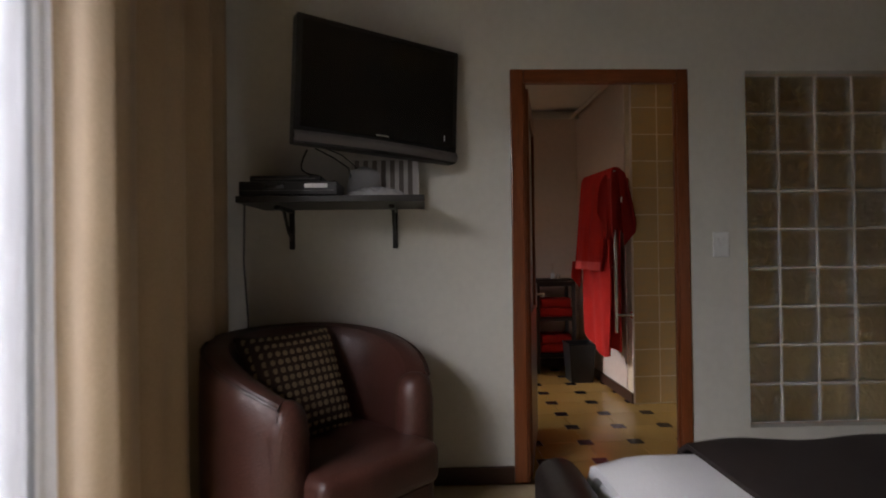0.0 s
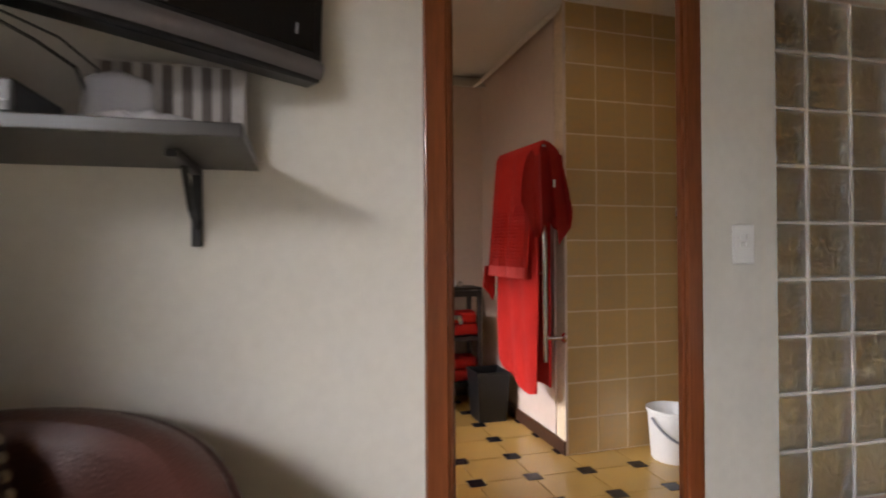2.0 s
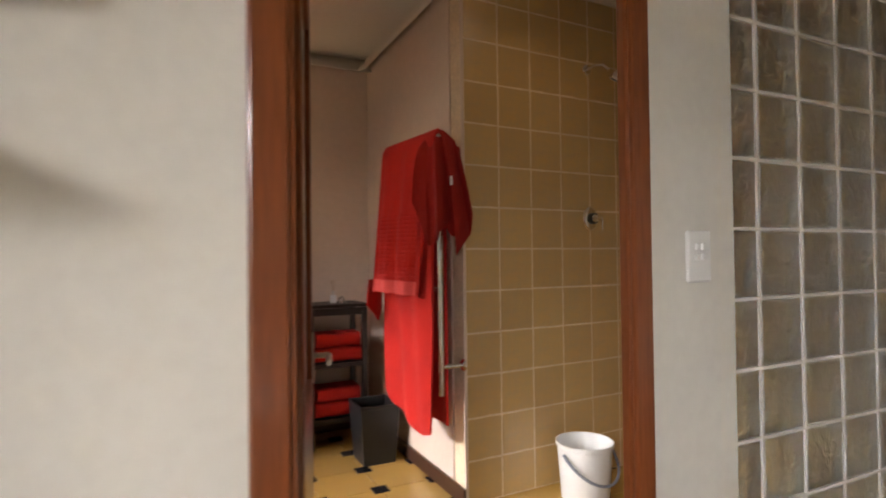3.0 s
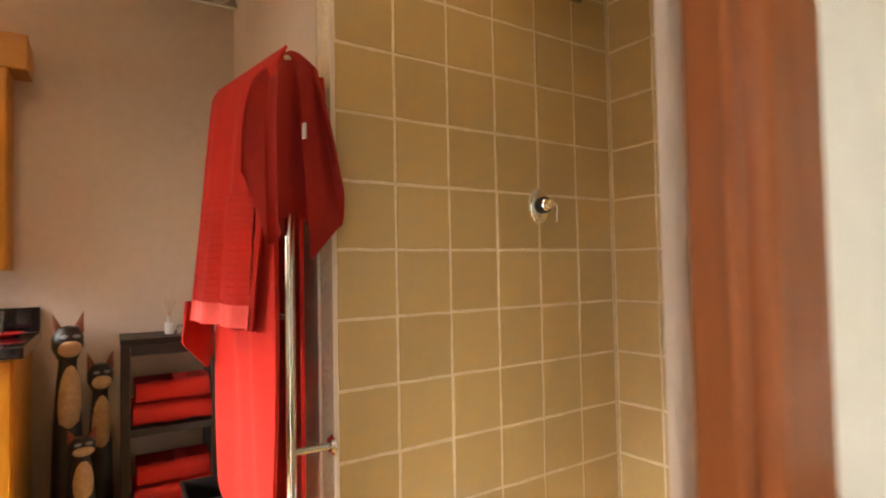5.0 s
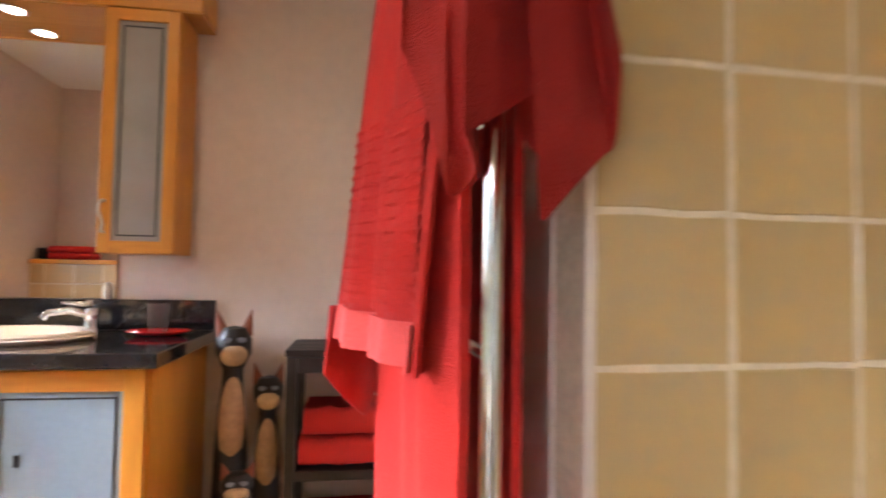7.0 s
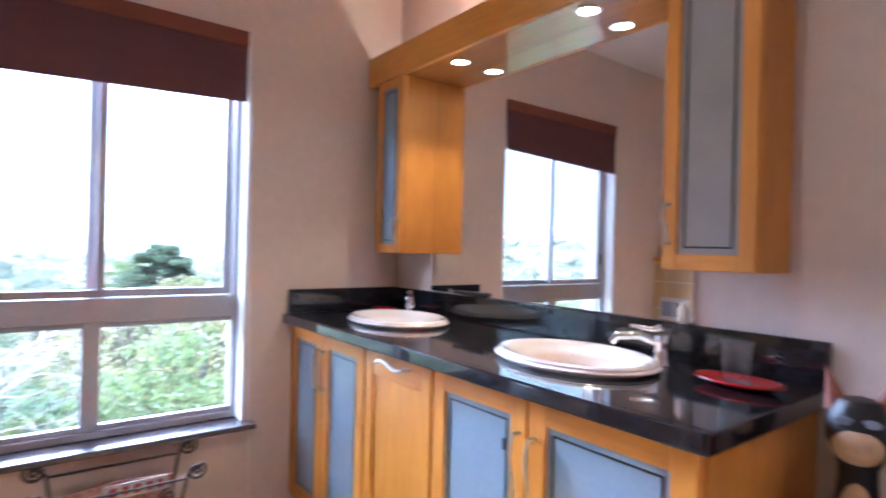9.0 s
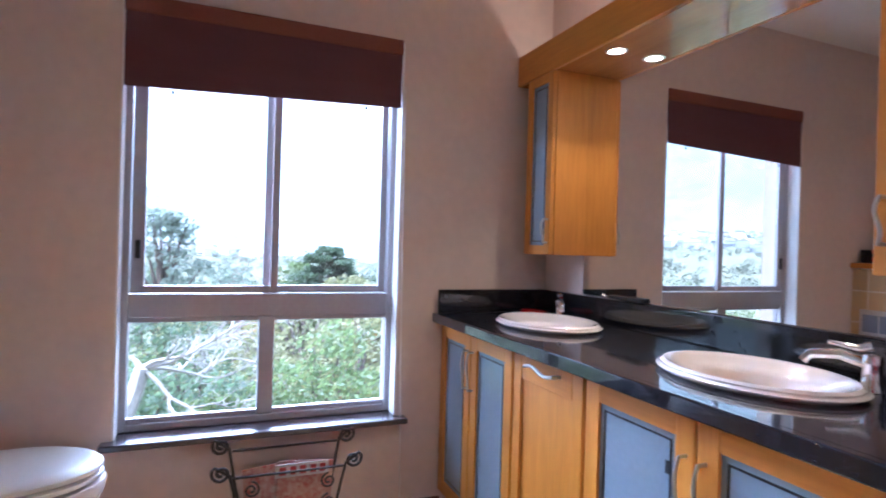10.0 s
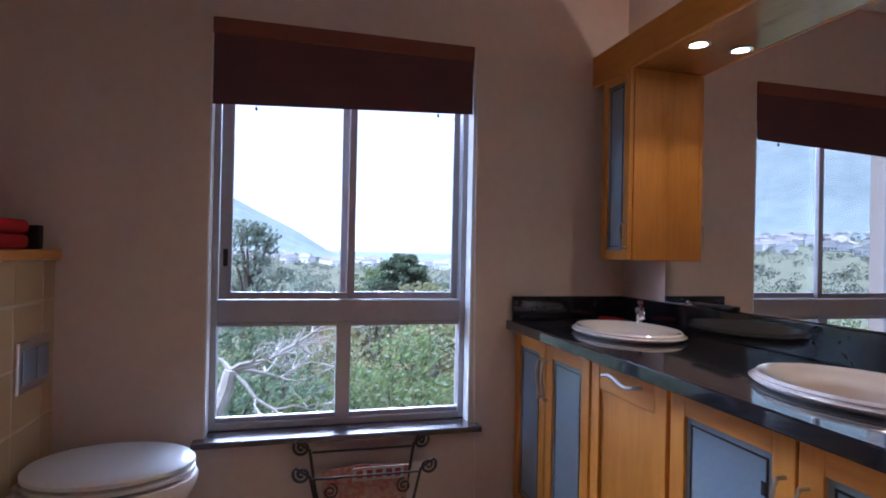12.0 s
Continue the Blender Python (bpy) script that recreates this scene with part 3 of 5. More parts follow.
carton = thing("striped_box", -0.1, 2.6, 1.383, "striped cardboard box standing on the shelf", "box")
part("carton", box(-0.3, 0.02, 2.6, 2.66, 1.3825, 1.585, 0.002), BOXPAPER, carton)
for i in range(7):
    x = -0.285 + 0.042 * i
    part("stripe", box(x, x + 0.022, 2.5975, 2.601, 1.39, 1.58), BOXDARK, carton)
packet = thing("plastic_packet", -0.18, 2.46, 1.383, "crumpled clear plastic packet lying on the shelf", "packet")
part("film", sheet(lambda u, v: (-0.31 + 0.28 * u, 2.38 + 0.16 * v, 1.3845 + 0.05 * math.sin(math.pi * u) ** 0.5 * math.sin(math.pi * v) ** 0.5 + 0.014 * noise.noise((11 * u, 6 * v, 2))), 44, 20), FILM, packet, smooth=True)
for i in range(2):
    sol = thing("glass_tumbler", -0.27 + 0.07 * i, 2.56, 1.383, "clear wrapped tumbler beside the striped box", "glass", "tumblers on the shelf")
    part("cup", lathe([(0, 0), (0.026, 0), (0.031, 0.1), (0.029, 0.1), (0.024, 0.005), (0, 0.005)], 20, at=(-0.27 + 0.07 * i, 2.56, 1.3825)), TUMBLER, sol, smooth=True)

wrap = thing("plastic_bag", -0.235, 2.56, 1.383, "crumpled clear plastic bag round the tumblers", "bag")
CLEAR = mat("thin_clear_plastic", (0.9, 0.9, 0.92), 0.12, vary=0.03, scale=12, bump=0.6)
let_through(CLEAR, (0.9, 0.9, 0.92), 0.3, 0.62)
part("film", sheet(lambda u, v: (-0.235 + (0.085 - 0.02 * v + 0.012 * noise.noise((4 * math.cos(6.283 * u), 4 * math.sin(6.283 * u), 5 * v))) * math.cos(6.283 * u) * (1 if v < 0.85 else (1 - v) / 0.15), 2.552 + 0.042 * math.sin(6.283 * u) * (1 if v < 0.85 else (1 - v) / 0.15), 1.3835 + 0.165 * v), 40, 16), CLEAR, wrap, smooth=True)

switch = thing("light_switch", 1.513, 2.69, 1.107, "white plastic light switch plate", "light switch")
part("plate", box(1.484, 1.566, 2.678, YD, 1.1, 1.228, 0.006), PLASTIC_W, switch)
for z in (1.155, 1.18):
    part("rocker", box(1.507, 1.521, 2.672, 2.679, z, z + 0.016, 0.002), PLASTIC_W, switch)
    part("rocker", box(1.528, 1.542, 2.672, 2.679, z, z + 0.016, 0.002), PLASTIC_W, switch)

# tub chair, built about its middle, facing -y
chair = thing("tub_chair", 0, 0, 0, "brown leather tub chair with rounded back", "armchair")


def tub_height(a):
    """a from -1 (one arm's front) over 0 (back) to 1."""
    return 0.832 - 0.17 * abs(a) ** 2.8


def tub_point(r, a):
    t = math.radians(90 + 128 * a)
    return 0.43 * r * math.cos(t), 0.42 * r * math.sin(t)


def tub_shell(u, v):
    a = 2 * u - 1
    h = tub_height(a)
    prof = [(1.0, 0.06), (1.02, 0.3 * h), (1.03, 0.7 * h), (1.02, h - 0.05), (0.97, h - 0.006), (0.88, h), (0.79, h - 0.012), (0.73, h - 0.06), (0.70, 0.62 * h), (0.69, 0.36)]
    k = v * (len(prof) - 1)
    i = min(int(k), len(prof) - 2)
    f = k - i
    r, z = (prof[i][j] * (1 - f) + prof[i + 1][j] * f for j in (0, 1))
    x, y = tub_point(r, a)
    return x, y, z


bm = sheet(tub_shell, 48, 18)
bmesh.ops.contextual_create(bm, geom=[e for e in bm.edges if e.is_boundary and all(abs(v.co.y - (tub_point(1, 1)[1])) < 0.12 and v.co.x > 0 for v in e.verts)])
bmesh.ops.contextual_create(bm, geom=[e for e in bm.edges if e.is_boundary and all(abs(v.co.y - (tub_point(1, 1)[1])) < 0.12 and v.co.x < 0 for v in e.verts)])
part("shell", bm, LEATHER, chair, smooth=True)
part("piping", tube([(*tub_point(1.0, 2 * k / 40 - 1), tub_height(2 * k / 40 - 1) - 0.015) for k in range(41)], 0.007, 8), PIPING, chair, "dark piping along the rim", True)
for a in (-1, 1):
    ex, ey = tub_point(0.86, a)
    eh = tub_height(a)
    part("arm_end", lathe([(0, 0.06), (0.066, 0.06), (0.074, 0.1), (0.076, eh - 0.11), (0.07, eh - 0.06), (0.054, eh - 0.024), (0.03, eh - 0.006), (0, eh)], 24, at=(ex, ey, 0)), LEATHER, chair, smooth=True)
bm = box(-0.27, 0.27, -0.4, 0.26, 0.27, 0.43, 0.045, seg=4)
part("seat_cushion", bm, LEATHER, chair, smooth=True)
part("front_panel", box(-0.24, 0.24, -0.36, -0.3, 0.07, 0.27, 0.01), LEATHER, chair)
for x, y in ((-0.25, -0.28), (0.25, -0.28), (-0.25, 0.25), (0.25, 0.25)):
    part("foot", lathe([(0, 0), (0.02, 0), (0.028, 0.07), (0, 0.07)], 12, at=(x, y, 0)), DARKWOOD, chair)
for o in chair.children:
    o.matrix_parent_inverse = Matrix()
chair.matrix_basis = pose(-0.37, 2.16, 0, 0, 0, 45)

cushion = thing("cushion", 0, 0, 0, "dark brown cushion patterned with pale dots", "cushion")
CS = 0.228


def pillow(u, v, side):
    a, b = 2 * u - 1, 2 * v - 1
    pin = 1 - 0.08 * (1 - a * a) * b * b - 0.08 * (1 - b * b) * a * a
    puff = 0.075 * ((1 - a ** 4) * (1 - b ** 4)) ** 0.6
    return CS * a * (1 - 0.07 * (1 - b * b)), side * puff, CS * b * (1 - 0.07 * (1 - a * a))


bm = sheet(lambda u, v: pillow(u, v, -1), 20, 20)
sheet(lambda u, v: pillow(u, v, 1), 20, 20, bm=bm)
bmesh.ops.remove_doubles(bm, verts=bm.verts, dist=0.0005)
part("cover", bm, mat("cushion_cloth", (0.045, 0.022, 0.013), 0.85, vary=0.15, fine=220, bump=0.3), cushion, smooth=True)
bm = bmesh.new()
for i in range(13):
    for j in range(13):
        u, v = (i + 0.6 + 0.0 * j) / 13.4, (j + 0.6) / 13.4
        x, y, z = pillow(u, v, -1)
        lathe([(0.0125, -0.0008), (0.011, 0.0012), (0, 0.0015)], 8, bm=bm, at=(x, z, -y))
moved(bm, pose(0, 0, 0, 90, 0, 0))
part("dots", bm, mat("cushion_dots", (0.30, 0.22, 0.13), 0.85, vary=0.2, bump=0.2), cushion, "woven beige dots")
for o in cushion.children:
    o.matrix_parent_inverse = Matrix()
cushion.matrix_basis = pose(-0.475, 2.205, 0.615, -22, 0, 52)

bed = thing("bed", 1.4, 0.7, 0, "bed with white linen, dark throw and leather footboard", "bed")
part("base", box(0.5, 2.5, -0.2, 1.52, 0.05, 0.3, 0.02), LEATHER_DK, bed)
part("mattress", box(0.5, 2.5, -0.18, 1.5, 0.3, 0.52, 0.05, seg=4), SHEET, bed, smooth=True)
bm = box(0.34, 0.47, -0.22, 1.56, 0.0, 0.56, 0.06, seg=5)
part("footboard", bm, LEATHER_DK, bed, "dark leather footboard", True)
part("duvet", sheet(lambda u, v: (0.49 + 1.95 * u, -0.22 + 1.75 * v, 0.585 + 0.02 * noise.noise((3 * u, 3 * v, 1)) - 0.3 * max(0, abs(2 * v - 1) - 0.94) * 5 - 0.05 * max(0, 0.06 - u) * 10), 40, 40, 0.03), SHEET, bed, "white duvet", True)
part("throw", sheet(lambda u, v: (0.75 + 0.95 * u + 0.03 * (1 - v), -0.25 + 1.81 * v, 0.604 + 0.015 * noise.noise((4 * u, 4 * v, 5)) + 0.012 * math.sin(math.pi * u) - 0.3 * max(0, abs(2 * v - 1) - 0.93) * 5), 30, 40, 0.015), THROW, bed, "dark brown throw", True)

# ---- bathroom: shower ----
structure("floor_bathroom", box(XW - 0.05, XE, YD + 0.04, YN, -0.15, -0.004), GROUT, "cream floor tiles with small black insets", "floor")

shower_n = structure("wall_shower_north", moved(box(0, 1.2, 0.0015, 0.13, 0, ZC), pose(1.598, 4.035, 0, 0, 0, 2.4)), GROUT, "ochre tiled shower wall with pale grout", "wall")
shower_e = structure("wall_shower_east", moved(box(0, 1.31, 0.0015, 0.13, 0, ZC), pose(2.789, 4.085, 0, 0, 0, -86)), GROUT, "ochre tiled shower wall with pale grout", "wall")
structure("tile_edge", box(1.5855, 1.598, 4.034, 4.045, 0, ZC), BATH_WALL, "narrow plastered edge where pier and tiles meet", "trim")

valve = thing("shower_mixer", 2.382, 4.07, 1.37, "round chrome shower mixer with lever", "shower mixer")
VALVE = pose(2.382, 4.066, 1.368, 90, 0, 2.4)
part("plate", moved(lathe([(0, 0.014), (0.036, 0.013), (0.045, 0.008), (0.049, 0), (0, 0)], 36, sy=1.32), VALVE), CHROME, valve, smooth=True)
# black collar: the dark shadows in the chrome are put into its colour
part("collar", moved(lathe([(0, 0.04), (0.026, 0.04), (0.031, 0.034), (0.031, 0.013), (0, 0.013)], 28), VALVE), BLACK, valve, "ring behind the knob, black for the chrome's shadows", True)
part("knob", moved(lathe([(0, 0.068), (0.014, 0.067), (0.0185, 0.06), (0.0185, 0.044), (0.022, 0.04), (0, 0.04)], 24), VALVE), CHROME, valve, smooth=True)
part("lever", moved(tube([(0.0, 0.0, 0.055), (0.026, 0.002, 0.058), (0.03, -0.014, 0.06), (0.031, -0.05, 0.058), (0.031, -0.062, 0.055)], [0.0065, 0.0065, 0.006, 0.0045, 0.004], 10), VALVE), CHROME, valve, smooth=True)
head_s = thing("overhead_shower", 2.374, 4.066, 2.17, "small chrome shower head on a short arm", "shower head")
part("arm", tube([(2.374, 4.066, 2.175), (2.385, 4.02, 2.185), (2.405, 3.975, 2.175), (2.42, 3.95, 2.145)], 0.0095, 12), CHROME, head_s, smooth=True)
part("flange", moved(lathe([(0, 0.012), (0.026, 0.008), (0.03, 0), (0, 0)], 24), pose(2.374, 4.067, 2.175, 90, 0, 0)), CHROME, head_s, smooth=True)
part("rose", moved(lathe([(0, 0.0), (0.034, 0.0), (0.037, 0.008), (0.03, 0.035), (0.016, 0.05), (0.012, 0.07), (0, 0.07)], 24), pose(2.438, 3.922, 2.085, 24, 16, 0)), CHROME, head_s, smooth=True)
part("nozzle_plate", moved(lathe([(0, -0.003), (0.03, -0.002), (0.031, 0.001), (0, 0.001)], 24), pose(2.438, 3.922, 2.085, 24, 16, 0)), BLACK, head_s, "dark nozzle face")

rack = thing("shower_rack", 2.817, 3.21, 1.45, "two-tier chrome wire shower rack on the tiles", "shower rack")
for z in (1.505, 1.66):
    for dz in (0, 0.055):
        part("wire", tube([(2.827, 3.315, z + dz), (2.732, 3.32, z + dz), (2.732, 3.095, z + dz), (2.837, 3.09, z + dz)], 0.004, 8), CHROME, rack, smooth=True)
    for y in (3.275, 3.235, 3.195, 3.155):
        part("wire", tube([(2.827, y, z), (2.732, y, z)], 0.0028, 6), CHROME, rack)
for y in (3.315, 3.095):
    part("upright", tube([(2.831, y, 1.42), (2.831, y, 1.8)], 0.004, 8), CHROME, rack)

# bath puff hanging from the rack: loops of net
puff = thing("bath_puff", 2.737, 3.34, 1.24, "cream net bath puff hanging from the rack", "bath puff")
rng = random.Random(4)
bm = bmesh.new()
for k in range(60):
    d = Vector((rng.gauss(0, 1), rng.gauss(0, 1), rng.gauss(0, 1))).normalized()
    c = Vector((2.737, 3.34, 1.31)) + d * 0.066
    e = d.orthogonal().normalized()
    g = d.cross(e)
    r = rng.uniform(0.026, 0.055)
    sheet(lambda u, v: c + (e * math.cos(6.283 * u) + g * math.sin(6.283 * u)) * r * (0.5 + 0.7 * v) + d * (0.03 * v + 0.008 * math.sin(25 * u)), 14, 2, 0, bm)
NET = mat("cream_net", (0.93, 0.9, 0.86), 0.8, vary=0.1, bump=0.2)
let_through(NET, (0.93, 0.9, 0.86), 0.5, 0.45)
part("net", bm, NET, puff, smooth=True)
part("loop", tube([(2.737, 3.34, 1.36), (2.735, 3.33, 1.46), (2.733, 3.318, 1.545)], 0.002, 6), WHITE, puff)

bucket = thing("bucket", 2.13, 3.84, 0, "white plastic bucket with grey handle and band", "bucket")
part("pail", lathe([(0, 0.004), (0.105, 0.0), (0.112, 0.01), (0.13, 0.26), (0.138, 0.265), (0.138, 0.28), (0.132, 0.28), (0.126, 0.26), (0.106, 0.012), (0, 0.01)], 40, at=(2.13, 3.84, 0)), PLASTIC_W, bucket, smooth=True)
part("handle", tube([(2.13 + 0.142 * math.cos(t), 3.84 - 0.02 + 0.142 * math.sin(t), 0.24 - 0.12 * max(0, -math.sin(t))) for t in (math.pi + k * math.pi / 16 for k in range(17))], 0.007, 8), GREY_PL, bucket, "grey plastic carrying handle", True)

# both unseen: first inferred over the shower, second added for a dim north wall
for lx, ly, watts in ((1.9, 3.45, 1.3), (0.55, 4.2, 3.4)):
    ceil_lamp = thing("ceiling_downlight", lx, ly, 2.55, "ceiling downlight out of view, added to light the bathroom", "downlight", "ceiling downlights")
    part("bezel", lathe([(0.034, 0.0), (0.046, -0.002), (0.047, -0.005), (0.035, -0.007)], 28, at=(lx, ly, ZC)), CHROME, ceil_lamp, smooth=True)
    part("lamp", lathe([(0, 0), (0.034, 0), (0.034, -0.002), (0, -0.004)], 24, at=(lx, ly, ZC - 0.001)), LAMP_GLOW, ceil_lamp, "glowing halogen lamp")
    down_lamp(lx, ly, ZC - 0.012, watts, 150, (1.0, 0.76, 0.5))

# ---- towel rail and towels ----
rail = thing("towel_rail", 1.47, 4.35, 0.53, "chrome towel rail fixed to the pier wall", "towel rail")
for y in (4.04, 4.74):
    part("post", tube([(1.467, y, 0.53), (1.467, y, 1.66)], 0.014, 16), CHROME, rail, smooth=True)
    for z in (0.66,):
        part("bracket", merge(tube([(1.467, y, z), (1.582, y, z)], 0.011, 12), moved(lathe([(0, 0.014), (0.022, 0.012), (0.03, 0.004), (0.03, 0), (0, 0)], 24), pose(1.585, y, z, 0, -90, 0))), CHROME, rail, smooth=True)
for z in (1.02, 1.36, 1.735):
    part("cross_bar", tube([(1.467, 4.04, z), (1.467, 4.74, z)], 0.01, 12), CHROME, rail, smooth=True)


def upper_towel(u, v):
    y0, y1 = 4.03 + 0.07 * v, 4.43 - 0.03 * v
    over, g = max(0.0, 0.05 - v) / 0.05, v ** 0.8
    x = (1.445 - 0.055 * g) * (1 - u) + (1.336 - 0.08 * g) * u - (0.012 * math.sin(u * 17 + 2 * v) + 0.006 * math.sin(u * 31)) * v
    top = 1.768 - 0.025 * u
    return x + 0.015 * over, y0 + (y1 - y0) * u, top + (0.985 + 0.018 * u - top) * v


bath_towel = thing("bath_towel", 1.42, 4.4, 0.95, "red bath towel with ribbed stripes folded over the rail", "towel", "red towels on the rail")
part("cloth", sheet(upper_towel, 46, 50, 0.008), RED, bath_towel, smooth=True)


def rib_point(u, v):
    """Columns of short raised ribs, 5 across and 15 down, in one woven panel."""
    a, b = (u * 5) % 1.0, (v * 15) % 1.0
    lift = max(0.0, math.sin(math.pi * min(1, a / 0.8))) ** 0.5 * max(0.0, math.sin(2 * math.pi * b)) if a < 0.8 else 0.0
    return Vector(upper_towel(0.11 + 0.79 * u, 0.5 + 0.4 * v)) + Vector((-0.0082 - 0.0042 * lift, 0, 0))


part("ribbed_panel", sheet(rib_point, 50, 120), RED, bath_towel, "panel of short raised ribs", True)
part("hem_band", sheet(lambda u, v: Vector(upper_towel(u * 0.96 + 0.02, 0.915 + 0.082 * v)) + Vector((-0.0086, -0.001, 0)), 40, 4, 0.003), RED_BAND, bath_towel, "smooth lighter woven band", True)
part("back_layer", sheet(lambda u, v: (1.425 - 0.03 * u + 0.01 * math.sin(9 * u + v), 4.075 + 0.36 * u - 0.01 * v, 1.72 - (0.68 + 0.05 * math.sin(5 * u)) * v), 20, 20, 0.01), RED, bath_towel, smooth=True)
part("hanging_corner", sheet(lambda u, v: (1.248 + 0.09 * u - 0.01 * v * (1 - u), 4.43 + 0.07 * u + 0.012 * math.sin(6 * u + 2 * v), 1.06 - (0.13 + (0.09 * u / 0.78 if u < 0.78 else 0.09 - 0.05 * (u - 0.78) / 0.22)) * v), 20, 16, 0.008), RED, bath_towel, smooth=True)

low_towel = thing("bath_towel", 1.44, 4.4, 0.35, "long red bath towel hanging lower on the rail", "towel", "red towels on the rail")
part("cloth", sheet(lambda u, v: (1.425 - 0.07 * u + 0.01 * math.sin(7 * u + 3) + 0.007 * math.sin(15 * u + 4 * v) - 0.006 * v, 4.056 + 0.404 * u + 0.005 * v * (1 - u), 1.3 - (0.95 - 0.16 * u ** 3.5 + 0.015 * math.sin(8 * u)) * v), 40, 40, 0.014), RED, low_towel, smooth=True)
part("back_fall", sheet(lambda u, v: (1.50 + 0.01 * math.sin(9 * u), 4.06 + 0.42 * u, 1.36 - 0.98 * v), 24, 16, 0.012), RED, low_towel, smooth=True)


HEM = [(0.0, 1.4, 4.14, 1.42), (0.15, 1.395, 4.035, 1.222), (0.38, 1.466, 3.995, 1.28), (0.5, 1.48, 3.975, 1.34), (0.58, 1.502, 3.96, 1.355), (0.76, 1.534, 3.955, 1.178), (0.88, 1.556, 3.945, 1.27), (1.0, 1.575, 3.925, 1.38)]


def hand_point(u, v):
    """A towel that hangs from one peak; its hem rises and falls along HEM."""
    for a, b in zip(HEM, HEM[1:]):
        if u <= b[0]:
            break
    f = (u - a[0]) / (b[0] - a[0])
    f = f * f * (3 - 2 * f)
    end = Vector(a[1:]).lerp(Vector(b[1:]), f)
    top = Vector((1.437 + 0.1 * u, 4.105 - 0.05 * u, 1.775 - 0.045 * (2 * u - 1) ** 2))
    p = top.lerp(end, min(1, v) ** 0.55)
    p.z = top.z + (end.z - top.z) * v + 0.02 * math.sin(math.pi * v)
    n = Vector((-1, -0.9, 0)).normalized()
    p += n * (0.028 * min(1, 5 * v) + 0.012 * math.sin(math.pi * v) - 0.02 * v + 0.05 * v ** 0.7 * math.sin(u * 17 + 1.6) + 0.012 * v ** 0.8 * math.sin(u * 31 + 1.2 + 1.5 * v) + 0.004 * noise.noise((9 * u, 5 * v, 4)))
    return p


hand_towel = thing("hand_towel", 1.5, 4.1, 1.2, "hand towel draped in folds over the rail end, shade in its dark red", "towel", "red towels on the rail")
# darker copy of the red terry; the shade in its folds is coloured in
part("cloth", padded(hand_point, 60, 40, (0.007, 0.006, 0)), mat("shaded_red_terry", (0.37, 0.009, 0.004), 0.95, vary=0.1, scale=7, fine=320, bump=0.7, sheen=0.0, colour2=(0.24, 0.006, 0.005)), hand_towel, smooth=True)
part("inner_fold", padded(lambda u, v: Vector((1.487 + 0.06 * u + 0.006 * math.sin(8 * v), 4.035 - 0.04 * u + 0.008 * math.sin(5 * u), 1.68 - (0.36 + 0.07 * u + 0.02 * math.sin(4 * u)) * v)), 16, 16, (0.006, 0.006, 0)), bpy.data.materials["shaded_red_terry"], hand_towel, smooth=True)
tag_at = hand_point(0.72, 0.48)
part("care_tag", box(tag_at.x - 0.004, tag_at.x + 0.002, tag_at.y - 0.02, tag_at.y - 0.002, tag_at.z - 0.02, tag_at.z + 0.02), LABEL, hand_towel, "white care label")

# ---- slatted stand with folded towels, bin, statues ----
stand = thing("shelf_stand", 1.26, 5.24, 0, "dark wooden slatted shelf stand", "shelf stand")
SX0, SX1, SY0, SY1 = 1.085, 1.455, 5.1, 5.39
for x in (SX0, SX1 - 0.032):
    for y in (SY0, SY1 - 0.032):
        part("leg", box(x, x + 0.032, y, y + 0.032, 0, 0.862, 0.002), DARKWOOD, stand)
for z in (0.15, 0.49):
    part("shelf_board", box(SX0 + 0.002, SX1 - 0.002, SY0 + 0.002, SY1 - 0.002, z, z + 0.03, 0.002), DARKWOOD, stand)
for y in (SY0, SY1 - 0.03):
    part("top_rail", box(SX0 + 0.033, SX1 - 0.033, y, y + 0.028, 0.815, 0.86, 0.002), DARKWOOD, stand)
for i in range(8):
    y = SY0 + 0.004 + 0.0365 * i
    part("slat", box(SX0 - 0.004, SX1 + 0.004, y, y + 0.025, 0.864, 0.884, 0.002), DARKWOOD, stand)


def folded(x0, x1, y0, y1, z, layers):
    """Folded towels, one thing each."""
    for k in range(layers):
        t = thing("folded_towel", (x0 + x1) / 2, (y0 + y1) / 2, z + 0.088 * k, "thick red towel folded on the dark stand", "towel", "folded red towels")
        j = 0.012 * (k % 2)

        def loop(u, v, k=k):
            a = 2 * math.pi * v
            cx = abs(math.cos(a)) ** 0.4 * (1 if math.cos(a) > 0 else -1)
            sz = abs(math.sin(a)) ** 0.55 * (1 if math.sin(a) > 0 else -1)
            w = 0.006 * noise.noise((6 * u, 3 * v, k))
            return x0 + j + (x1 - x0 - 2 * j) * u, (y0 + y1) / 2 + ((y1 - y0) / 2 - j) * cx, z + 0.089 * k + 0.046 + 0.044 * sz + w * 1.6

        bm = sheet(loop, 14, 24)
        bmesh.ops.holes_fill(bm, edges=[e for e in bm.edges if e.is_boundary])
        part("roll", bm, RED, t, smooth=True)


folded(1.125, 1.43, 5.115, 5.36, 0.521, 2)
folded(1.13, 1.43, 5.115, 5.36, 0.181, 2)

